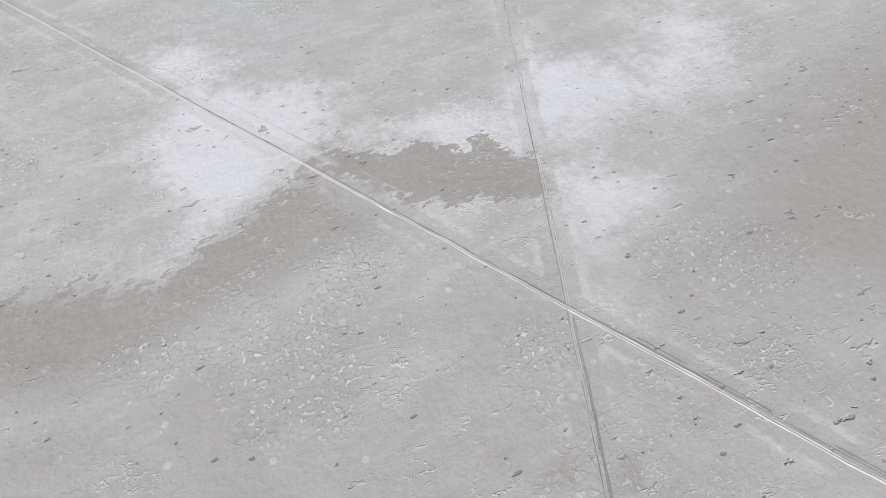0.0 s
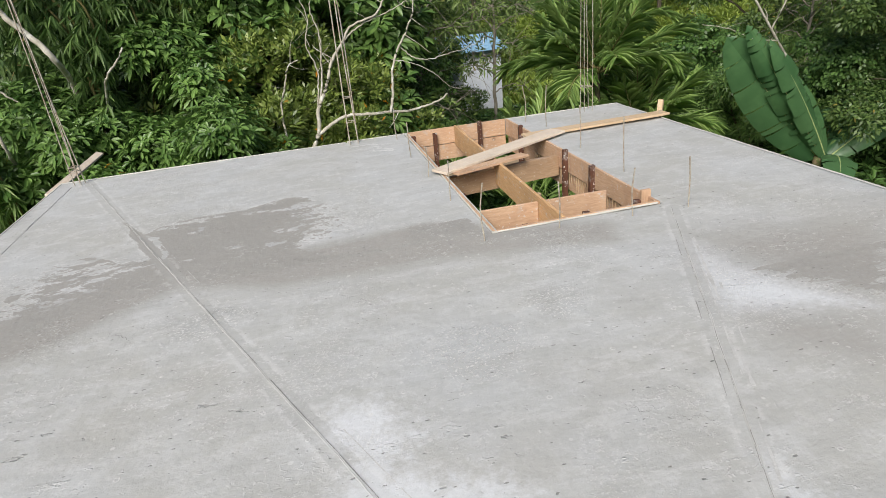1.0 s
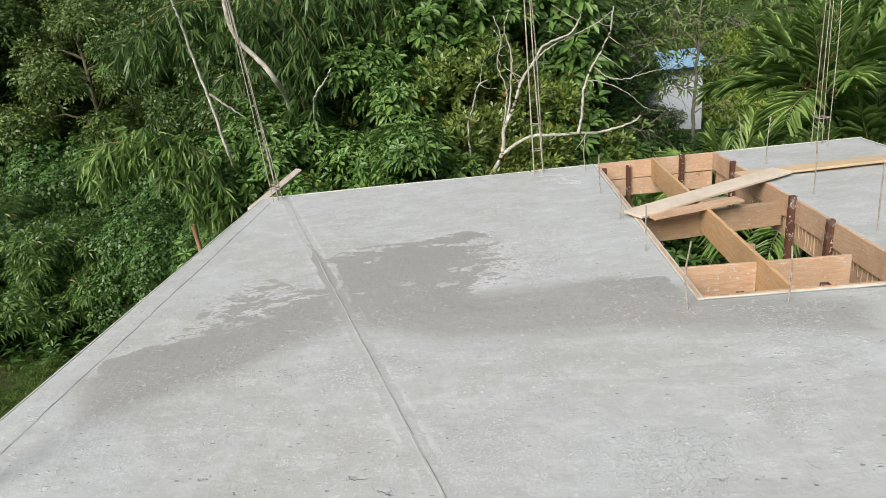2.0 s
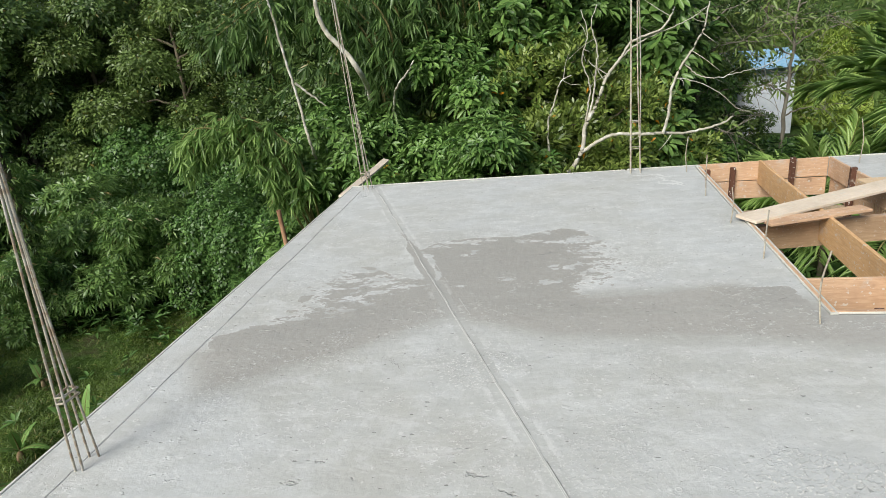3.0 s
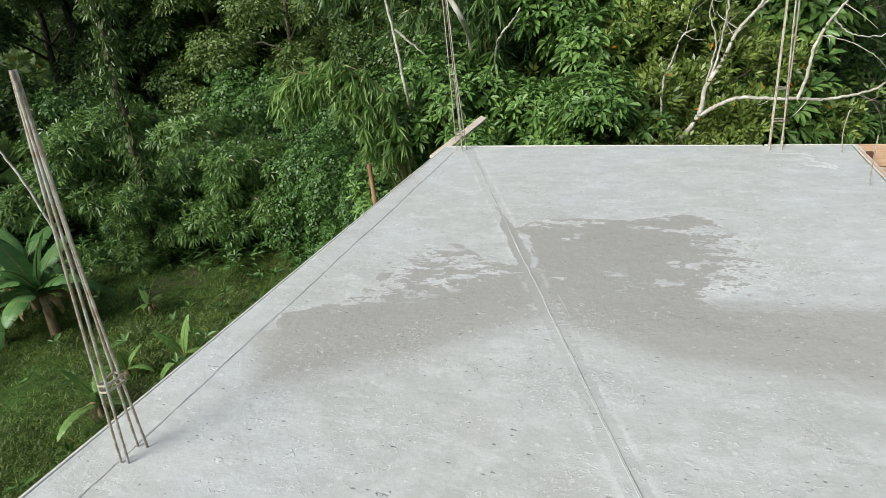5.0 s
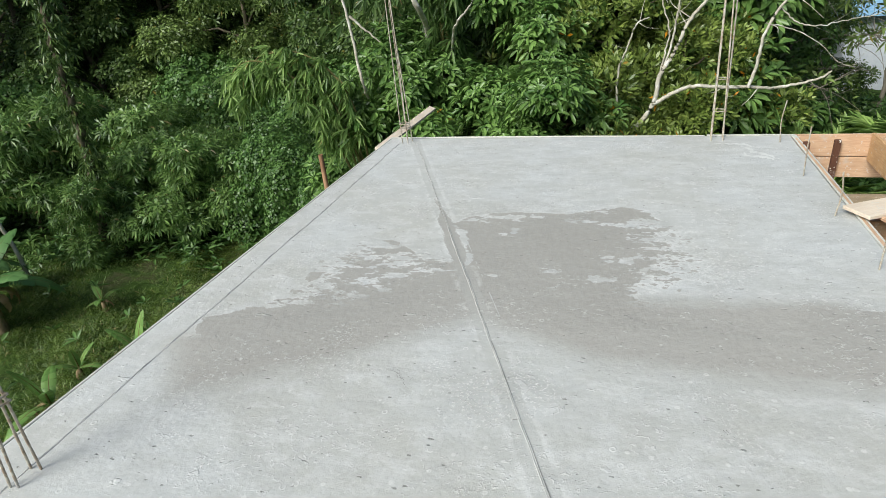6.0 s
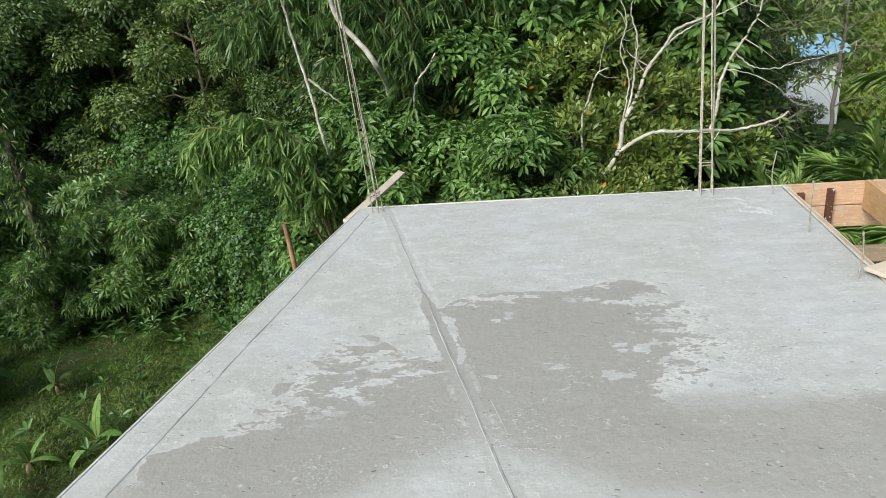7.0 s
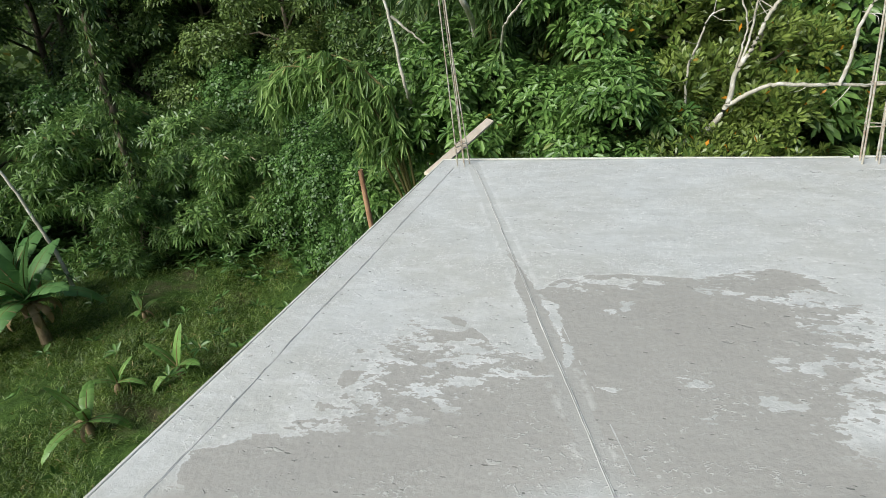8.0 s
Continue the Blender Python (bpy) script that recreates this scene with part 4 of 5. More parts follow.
# timber props below the opening
for px, py in ((3.85, -2.9), (4.8, -1.6), (3.9, -0.5)):
    ob = new("timber_prop", box_mesh("timber_prop", 2.75, 0.06, 0.06, M_OLD, 0.006, 0.008, 6, int(px * 10)))
    ob.matrix_basis = pose(px, py, -3.2 + 1.375, 0, 90, 0)
    tagged(ob, "rough brown timber prop under the stair form", "prop", "timber props")

# loose planks
board_thing("plank", "pale dry plank lying across the stair opening", "plank", (3.70, -1.93, 0.045), (5.26, -1.08, 0.05), 0.21, 0.025, M_PLANK, 0, "loose planks", 51)
board_thing("plank", "short tan plank under a longer one", "plank", (3.83, -1.99, 0.028), (4.62, -1.75, 0.03), 0.13, 0.022, M_BOARD, 0, "loose planks", 52)
board_thing("plank", "long tan plank lying on the slab to its rim", "plank", (4.88, -1.05, 0.032), (6.66, -0.98, 0.04), 0.17, 0.026, M_TAN, 0, "loose planks", 53)
board_thing("stake", "short pale round-topped stake at the slab's rim", "stake", (6.64, -0.85, -0.3), (6.72, -0.78, 0.15), 0.06, 0.05, M_TAN, 0, "", 54)

# scaffold pole outside the west rim
v, f = tube(curvy([(0, 0, -8.6), (0.04, 0.05, -4), (-0.04, 0.12, -1.05)], 8), [0.055, 0.05, 0.04], 10)
ob = new("bamboo_pole", mesh_of("bamboo_pole", v, f, bark("red_brown_pole", (0.42, 0.25, 0.15), (0.24, 0.13, 0.075), 5.0), True))
ob.matrix_basis = pose(-2.6, 2.7, 0)
tagged(ob, "red-brown round pole standing beside the house", "pole")


# ---- trees and plants ----
def stand(root, x, y, turn, size=1.0, sink=0.0):
    m = pose(x, y, float(terrain(x, y)) - sink, 0, 0, turn)
    return m @ Matrix.Scale(size, 4)


def plant(name, label, category, group, trunk, crown, trunk_mat, leaf_mat, extra=()):
    root = thing(name, label, category, (0, 0, 0), group)
    if trunk is not None:
        piece("trunk", mesh_of("trunk", *trunk, trunk_mat, True), root)
    piece("crown", mesh_of("crown", *crown, leaf_mat), root)
    for nm, vf, mt in extra:
        piece(nm, mesh_of(nm, *vf, mt, True), root)
    return root


def limbs(rng, height, r, spread, count, first=0.35):
    """A tapered trunk with crooked limbs."""
    top = np.array([rng.normal(0, 0.4), rng.normal(0, 0.4), height])
    spine = curvy([(0, 0, -0.6), (rng.normal(0, 0.15), rng.normal(0, 0.15), height * 0.35), top * [0.7, 0.7, 0.7], top], 6, 0.03, rng)
    out = [tube(spine, [r, r * 0.75, r * 0.3], 8)]
    ends = [top]
    for k in range(count):
        s = first + (0.95 - first) * k / max(count - 1, 1)
        base = spine[int(s * (len(spine) - 1))]
        a = k * 2.4 + rng.uniform(-0.4, 0.4)
        ln = spread * rng.uniform(0.6, 1.05) * (1.1 - 0.4 * s)
        end = base + np.array([math.cos(a) * ln, math.sin(a) * ln, ln * rng.uniform(0.15, 0.7)])
        mid = (base + end) / 2 + [0, 0, ln * 0.12]
        out.append(tube(curvy([base, mid, end], 5, 0.03, rng), [r * 0.42, r * 0.25, r * 0.09], 6))
        ends.append(end)
    return joined(out), ends


def heap(rng, ends, size, flat=0.8):
    return [(*e, size * rng.uniform(0.7, 1.25), flat) for e in ends]


def palmate_tree(seed, height=7.0):
    rng = np.random.default_rng(seed)
    trunk, ends = limbs(rng, height, 0.13, 2.3, 12, 0.2)
    p, d = shells(rng, heap(rng, ends, 1.0), 1600, -0.55, 0.55)
    crown = tufts(rng, p, d * 0.75 + [0, 0, 0.6], 7, 0.29, 0.10, 66, 0.35, 0.05, ROUND)
    return plant("palmate_tree", "bushy young tree with fans of broad green leaves", "tree", "trees behind the house", trunk, crown, M_BARK, L_PALMATE)


def elliptic_tree(seed, height=6.5):
    rng = np.random.default_rng(seed)
    trunk, ends = limbs(rng, height, 0.12, 2.2, 14, 0.15)
    p, d = shells(rng, heap(rng, ends, 0.95), 2300, -0.6, 0.5)
    crown = tufts(rng, p, d * 0.8 + [0, 0, 0.6], 6, 0.23, 0.078, 50, 0.05, 0.04, None)
    return plant("broadleaf_bush", "dense olive-green bush with some yellow and orange leaves", "bush", "trees behind the house", trunk, crown, M_BARK, L_MANGO)


def bamboo_clump(seed, height=9.0, culms=14, arch=3.2, leafy=700, lean=None, first=0.45, hang=0.7, wide=0.075):
    rng = np.random.default_rng(seed)
    root = thing("bamboo_clump", "arching bamboo clump with drooping narrow green leaves", "bamboo", (0, 0, 0), "bamboo")
    p, d = [], []
    for k in range(culms):
        a = rng.uniform(0, 6.28) if lean is None else lean + rng.normal(0, 0.8)
        way = np.array([math.cos(a), math.sin(a), 0])
        foot = rng.normal(0, 0.35, 3) * [1, 1, 0]
        h, s = height * rng.uniform(0.7, 1.1), arch * rng.uniform(0.4, 1.2)
        line = curvy([foot - [0, 0, 0.5], foot + way * s * 0.12 + [0, 0, h * 0.5], foot + way * s * 0.5 + [0, 0, h * 0.92], foot + way * s * 1.0 + [0, 0, h * 0.9], foot + way * s * 1.35 + [0, 0, h * 0.72]], 8)
        piece("culm", mesh_of("culm", *tube(line, [0.045, 0.035, 0.012], 6), M_CULM, True), root)
        n = leafy // culms
        t = rng.uniform(first, 1.0, n) ** 0.7 * (len(line) - 1)
        i = t.astype(int).clip(0, len(line) - 2)
        q = line[i] + (line[i + 1] - line[i]) * (t - i)[:, None]
        off = rng.normal(0, 1, (n, 3)) * [0.7, 0.7, 0.5]
        p.append(q + off)
        d.append(unit(off) * (1.1 - 0.8 * hang) + [0, 0, -hang])
    crown = tufts(rng, np.concatenate(p), np.concatenate(d), 7, 0.46, wide, 50, 0.3, 0.03)
    piece("crown", mesh_of("crown", *crown, L_BAMBOO), root)
    return root


def bamboo_spray(seed, bow, label, material, culms=5, fans=62, first=0.36, drop=0.5, spread=0.2):
    """A few bamboo culms bowed to one side, thick with hanging leaf fans; bow is the culms' line from the foot up."""
    rng = np.random.default_rng(seed)
    fx, fy = bow[0]
    foot = np.array([fx, fy, float(terrain(fx, fy))])
    root = thing("bamboo_clump", label, "bamboo", tuple(foot), "bamboo")
    bow = np.array([(fx, fy, foot[2] - 0.3)] + list(bow[1:])) - foot
    p, d = [], []
    for k in range(culms):
        drift = rng.normal(0, spread * 1.1, 3) * [1, 1, 0.6]
        line = curvy([tuple(q + drift * min(1.0, n / 3)) for n, q in enumerate(bow)], 7)
        piece("culm", mesh_of("culm", *tube(line, [0.04, 0.03, 0.008], 6), M_CULM, True), root)
        t = rng.uniform(first, 1.0, fans) * (len(line) - 1)
        i = t.astype(int).clip(0, len(line) - 2)
        q = line[i] + (line[i + 1] - line[i]) * (t - i)[:, None]
        off = rng.normal(0, 1, (fans, 3)) * [spread, spread, 0.09] - np.array([0, 0, 1]) * rng.uniform(-0.12, drop, (fans, 1))
        p.append(q + off)
        d.append(np.array([-0.1, -0.45, -0.75]) + rng.normal(0, 0.35, (fans, 3)))
    crown = tufts(rng, np.concatenate(p), np.concatenate(d), 8, 0.42, 0.062, 40, 0.25, 0.03)
    piece("crown", mesh_of("crown", *crown, material), root)
    return root


def climber_trunk(seed, line, label):
    """A leaning dark trunk wrapped in hanging climbers."""
    rng = np.random.default_rng(seed)
    foot = np.array([line[0][0], line[0][1], float(terrain(*line[0][:2]))])
    root = thing("climber_covered_trunk", label, "tree", tuple(foot), "forest")
    pts = curvy([tuple(np.array(p) - foot) for p in line], 8, 0.05, rng)
    piece("trunk", mesh_of("trunk", *tube(pts, [0.22, 0.17, 0.12], 9), M_BARK, True), root)
    n = 420
    t = rng.uniform(0.1, 1.0, n) ** 0.8 * (len(pts) - 1)
    i = t.astype(int).clip(0, len(pts) - 2)
    q = pts[i] + (pts[i + 1] - pts[i]) * (t - i)[:, None] + rng.normal(0, 0.28, (n, 3))
    crown = tufts(rng, q, np.tile([[0, 0, -1.0]], (n, 1)) + rng.normal(0, 0.4, (n, 3)), 6, 0.34, 0.07, 45, 0.2, 0.03, None)
    piece("foliage", mesh_of("foliage", *crown, L_TALL), root, "drooping dark green climber leaves")
    return root


def creeper_mound(seed, height=6.0):
    rng = np.random.default_rng(seed)
    trunk, ends = limbs(rng, height, 0.16, 2.2, 9, 0.1)
    ends += [np.array([rng.normal(0, 1.6), rng.normal(0, 1.6), z]) for z in np.linspace(0.4, height * 0.8, 7)]
    p, d = shells(rng, heap(rng, ends, 1.35, 1.0), 5600, -0.35, 0.3)
    crown = tufts(rng, p, d + [0, 0, 0.25], 3, 0.19, 0.15, 75, 0.3, 0.03, None)
    return plant("creeper_thicket", "mound of shrubs overgrown with small-leaved dark green creepers", "thicket", "forest", trunk, crown, M_BARK, L_CREEPER)


def shrub(seed, height=4.5):
    rng = np.random.default_rng(seed)
    trunk, ends = limbs(rng, height, 0.1, 2.2, 10, 0.05)
    p, d = shells(rng, heap(rng, ends, 1.15), 2700, -0.5, 0.5)
    crown = tufts(rng, p, d * 0.9 + [0, 0, -0.05], 7, 0.37, 0.078, 62, 0.3, 0.03, None)
    return plant("narrow_leaved_shrub", "large shrub with star-like tufts of narrow leaves", "shrub", "forest", trunk, crown, M_BARK, L_SHRUB)


def forest_tree(seed, material, height=15.0, name="forest_tree", label="tall dark green forest tree"):
    rng = np.random.default_rng(seed)
    trunk, ends = limbs(rng, height, 0.26, 4.2, 16, 0.18)
    p, d = shells(rng, heap(rng, ends, 1.65, 0.75), 6200, -0.6, 0.6)
    crown = tufts(rng, p, d * 0.8 + [0, 0, 0.25], 5, 0.29, 0.12, 66, 0.25, 0.1, None)
    return plant(name, label, "tree", "forest", trunk, crown, M_BARK, material)


def scatter(maker, spots):
    """Builds a plant once at the first spot and copies it to the others: (x, y, turn, size, sink)."""
    root = maker
    for n, (x, y, turn, size, sink) in enumerate(spots):
        m = stand(root, x, y, turn, size, sink)
        if n == 0:
            root.matrix_basis = m
        else:
            copy = copy_thing(root, m)
            copy.scale = (size, size, size)


scatter(palmate_tree(101), [(-3.6, 10.6, 0, 0.92, 0.3), (-1.0, 11.6, 130, 1.0, 0.2), (1.4, 14.2, 60, 1.25, 0.0)])
scatter(palmate_tree(102, 6.2), [(-2.2, 9.3, 40, 0.9, 0.2), (0.4, 10.2, 200, 0.85, 0.4), (-4.9, 12.4, 300, 1.05, 0.3), (3.6, 15.5, 20, 1.5, 0.0)])
scatter(elliptic_tree(111), [(1.9, 12.0, 0, 1.0, 0.1), (3.4, 11.6, 140, 0.9, 0.2), (0.3, 13.4, 250, 1.15, 0.0), (4.4, 13.2, 80, 0.9, 0.6)])
scatter(elliptic_tree(112, 5.0), [(2.7, 10.3, 90, 0.85, 0.4), (0.6, 9.4, 10, 0.72, 0.2), (-1.2, 9.2, 10, 0.7, 0.2), (4.6, 11.0, 10, 0.6, 0.4)])
scatter(bamboo_clump(121, 9.0, 14, 3.0, 1050, None, 0.6), [(-2.9, 18.6, 120, 1.25, 0), (0.8, 18.4, 240, 1.25, 0), (-27, 31, 60, 1.2, 0)])
bamboo_spray(125, [(-4.90, 9.40), (-4.79, 9.20, -4.53), (-4.84, 9.00, -3.14), (-4.98, 8.80, -2.01), (-5.26, 8.60, -1.02), (-5.75, 8.40, -0.41), (-6.35, 8.20, -0.12), (-6.89, 8.10, -0.25), (-7.30, 8.00, -0.80)], "bowed bamboo with a thick light green curtain of hanging leaves", L_SPRAY, 6, 66, 0.36, 0.5, 0.15)
bamboo_spray(126, [(-2.99, 10.80), (-2.76, 10.60, -2.47), (-2.30, 10.50, -0.31), (-2.20, 10.40, 1.25), (-2.80, 10.20, 2.27), (-3.86, 10.00, 2.75), (-5.04, 9.80, 2.68), (-6.31, 9.60, 2.06)], "tall bamboo arching over with hanging fans of green leaves", L_HANG, 5, 80, 0.3, 0.9, 0.32)
bamboo_spray(127, [(-1.91, 12.20), (-1.70, 12.00, -2.97), (-0.82, 12.00, 0.16), (-0.64, 11.80, 2.08), (-1.23, 11.60, 3.20), (-2.33, 11.40, 3.18), (-3.46, 11.20, 2.27)], "tall bamboo arching over with hanging fans of green leaves", L_HANG, 5, 80, 0.25, 1.2, 0.4)
bamboo_spray(128, [(-0.96, 13.20), (-0.77, 13.00, -3.34), (-0.46, 13.00, 0.01), (-0.44, 12.80, 2.22), (-0.71, 12.60, 3.50), (-1.85, 12.40, 2.70), (-2.48, 12.20, 1.00)], "tall bamboo arching over with hanging fans of green leaves", L_HANG, 5, 80, 0.25, 1.3, 0.45)
climber_trunk(129, [(-20.70, 13.50, -9.90), (-20.31, 13.50, -7.87), (-19.76, 13.50, -5.43), (-19.68, 13.50, -4.16), (-19.51, 13.40, -2.00), (-19.26, 13.30, 0.20), (-18.97, 13.20, 2.01), (-18.57, 13.10, 3.66)], "dark leaning trunk wrapped in drooping climbers")
scatter(creeper_mound(131), [(-17.5, 21.5, 0, 1.05, 0), (-14.0, 22.0, 80, 1.05, 0), (-21.5, 25, 160, 1.1, 0), (-30, 20, 250, 1.1, 0), (6.6, 18.0, 120, 0.8, 0), (30, 18, 20, 1.0, 0), (20.5, 17, 70, 0.8, 0), (33, 22, 10, 0.9, 0), (23, 12.5, 120, 0.7, 0), (27, 8, 20, 0.9, 0), (-11.0, 20.5, 200, 1.0, 0.0), (-8.2, 18.6, 20, 0.9, 0.0), (-13.6, 19.6, 310, 0.8, 0.0), (-12.2, 16.0, 60, 0.78, 0.2), (-9.9, 14.4, 150, 0.68, 0.2), (-7.6, 12.6, 240, 0.62, 0.2)])
scatter(shrub(141), [(-18.4, 16.3, 0, 1.0, 0), (-15.2, 16.8, 100, 0.9, 0), (-22, 18.2, 200, 1.15, 0), (-26.5, 15.5, 300, 1.2, 0), (-20.3, 14.3, 140, 0.75, 0.2), (-32, 12, 40, 1.2, 0), (-24.5, 19, 140, 1.2, 0), (19.5, 13.5, 60, 0.7, 0), (24, 18, 200, 0.8, 0)])
for sd, mat, spots in (
    (151, L_TALL, [(-29.5, 25, 0, 1.0, 0), (-24, 31, 70, 1.1, 0), (-17, 30, 140, 1.0, 0), (-10, 28, 210, 1.0, 0), (-3, 27, 280, 1.0, 0), (3.5, 27, 350, 1.0, 0), (-36, 17, 40, 1.1, 0), (-40, 5, 90, 1.1, 0), (33, 24, 30, 0.85, 1), (34, 30, 30, 1.0, 0), (-10.5, 24.5, 100, 0.9, 0), (-6.8, 23.0, 20, 0.9, 0), (-13.5, 26, 250, 0.9, 0)]),
    (152, L_OLIVE, [(-19.5, 26.5, 200, 0.9, 0), (-21.5, 33, 0, 1.15, 0), (-25.5, 27.5, 90, 0.95, 0), (-14, 34, 180, 1.1, 0), (28, 13, 270, 0.8, 1), (-33, 33, 30, 1.2, 0), (-6, 36, 120, 1.2, 0), (62, 58, 120, 1.1, 0), (46, 62, 200, 1.0, 0)]),
    (153, L_TALL, [(-34, 24, 0, 1.15, 0), (-43, 14, 90, 1.2, 0), (-31, 29, 200, 1.1, 0), (-37, 24.5, 10, 1.1, 0), (-22, 36, 60, 1.1, 0), (-28, 38, 180, 1.2, 0), (0, 34, 270, 1.1, 0), (31, 7, 60, 0.85, 0), (23, 9, 250, 0.62, 0.5), (40, 20, 150, 1.0, 0), (-38, -8, 150, 1.0, 0), (9.5, 44, 80, 1.1, 0), (18, 46, 300, 0.8, 0), (8.3, 22.0, 60, 0.52, 0), (9.3, 26.0, 200, 0.45, 0)]),
):
    scatter(forest_tree(sd, mat), spots)


def far_woods():
    rng = np.random.default_rng(7)
    balls = []
    for k in range(230):
        a = rng.uniform(-0.6, math.pi + 0.75)
        r = rng.uniform(48, 150)
        x, y = 2 + r * math.cos(a), r * math.sin(a)
        if 20 < x < 62 and y < 78:
            continue
        g = float(terrain(x, y))
        for z in (2, 6, 10):
            balls.append((x + rng.normal(0, 1.5), y + rng.normal(0, 1.5), g + z, rng.uniform(2.8, 4.6), 0.9))
    p, d = shells(rng, balls, 22000, -0.5, 0.3)
    v, f = tufts(rng, p, d + [0, 0, 0.2], 4, 1.2, 0.6, 70, 0.3, 0.2, None)
    tagged(new("far_woods", mesh_of("far_woods", v, f, L_OLIVE)), "dense dark green forest on the far slopes", "forest", kind="stuff")


far_woods()


def frond(rng, length, way, lift, leaflets, leaf_len, width, sag):
    """A palm frond: curved rib and two rows of leaflets."""
    t = np.linspace(0, 1, 14)
    side = np.array([-way[1], way[0], 0])
    rib = way[None] * (length * np.sin(t * 1.35) / math.sin(1.35))[:, None] * math.cos(lift) + np.array([[0, 0, 1.0]]) * (length * (math.sin(lift) * t - sag * t**2.2))[:, None]
    rib_v = tube(rib, [0.03, 0.018, 0.005], 5)
    s = np.linspace(0.16, 0.99, leaflets)
    base = np.stack([np.interp(s, t, rib[:, k]) for k in range(3)], 1)
    tang = unit(np.stack([np.interp(s, t, np.gradient(rib[:, k])) for k in range(3)], 1))
    out = []
    for sgn in (-1, 1):
        ways = unit(sgn * side[None] * 0.72 + tang * 0.95 + np.array([[0, 0, 0.25]]) + rng.normal(0, 0.17, base.shape))
        ln = leaf_len * (0.45 + 0.75 * np.sin(np.pi * (0.15 + 0.8 * s))) * rng.uniform(0.85, 1.1, leaflets)
        up = unit(np.cross(ways, np.cross(np.array([[0, 0, 1.0]]), ways)))
        out.append(blades(base, ways, up, ln, width, 0.34 * rng.uniform(0.5, 1.4, (leaflets, 1)), 0.2, LANCE))
    return rib_v, joined(out)


def palm(seed, trunk_h, fronds, length, name_label, lift=(1.35, 0.1)):
    rng = np.random.default_rng(seed)
    root = thing("palm", name_label, "palm", (0, 0, 0), "palms")
    v, f = tube(curvy([(0, 0, -0.5), (0.05, 0, trunk_h * 0.5), (0, 0.05, trunk_h)], 6), [0.11, 0.08, 0.075], 9)
    piece("trunk", mesh_of("trunk", v, f, M_BARK, True), root)
    for k in range(fronds):
        a = k * 2.399 + rng.uniform(-0.2, 0.2)
        rise = lift[0] + (lift[1] - lift[0]) * (k / fronds) + rng.normal(0, 0.06)
        rib, leafs = frond(rng, length * rng.uniform(0.8, 1.1), np.array([math.cos(a), math.sin(a), 0]), rise, 27, 0.84, 0.085, 0.16 + 0.36 * k / fronds)
        ob = piece("frond", mesh_of("frond", *leafs, L_PALM), root, "", pose(0, 0, trunk_h))
        piece("rib", mesh_of("rib", *rib, M_CULM, True), ob)
    return root


scatter(palm(201, 4.3, 19, 2.9, "feathery green palm with arching fronds behind the slab", (1.5, 0.25)), [(11.15, 9.4, 40, 1.0, -0.9), (12.6, 13.4, 100, 1.05, 0.0), (16.5, 19, 200, 1.2, 0.0)])
scatter(palm(202, 3.0, 14, 2.4, "low bushy palm with narrow leaflets"), [(9.1, 9.8, 30, 1.0, 0.3), (12.4, 9.2, 160, 1.1, 0.0), (14.6, 14, 90, 1.1, 0.0), (9.9, 7.6, 250, 0.95, 0.0), (7.0, 11.0, 20, 0.9, 0.9), (11.6, 7.4, 40, 0.85, 0)])
scatter(palm(203, 0.9, 6, 3.0, "young palm with steep narrow fronds", (1.45, 1.0)), [(14.3, 9.4, 310, 1.0, 0)])


def banana_blade(length, width, bend, torn, seed, lift=0.9):
    """A broad blade with midrib channel, curved, torn into strips where torn."""
    rng = np.random.default_rng(seed)
    n = 26
    t = np.linspace(0, 1, n)
    ang = lift - bend * t**1.3
    x = np.concatenate([[0], np.cumsum(np.cos(ang[:-1]))]) * length / n
    z = np.concatenate([[0], np.cumsum(np.sin(ang[:-1]))]) * length / n
    w = width * 0.5 * np.clip(np.sin(np.pi * np.clip(0.06 + t * 0.94, 0, 1)) ** 0.6, 0.03, 1)
    verts, faces = [], []
    for sgn in (-1, 1):
        k = 0
        while k < n - 1:
            step = 1 if (torn and rng.random() < torn) else min(4, n - 1 - k)
            droop = rng.uniform(0.1, 0.8) * torn
            base = len(verts)
            for i in range(k, k + step + 1):
                pinch = 0.02 * (1 if i == k else -1 if i == k + step else 0) * (1 if torn else 0)
                for s in (0.0, 0.35, 0.7, 1.0):
                    y = sgn * w[i] * s
                    verts.append((x[i] + pinch * s * length / 3, y * (1 - 0.25 * droop * s), z[i] + w[i] * (0.28 * s - (0.35 + droop) * s * s) + 0.01 * math.sin(i * 1.7) * s))
            for i in range(step):
                for c in range(3):
                    q = [base + i * 4 + c, base + (i + 1) * 4 + c, base + (i + 1) * 4 + c + 1, base + i * 4 + c + 1]
                    faces.append(q if sgn > 0 else q[::-1])
            k += step
    rib = tube(np.stack([x, 0 * x, z - 0.012], 1), [0.035, 0.02, 0.006], 6)
    return (np.array(verts), np.array(faces)), rib


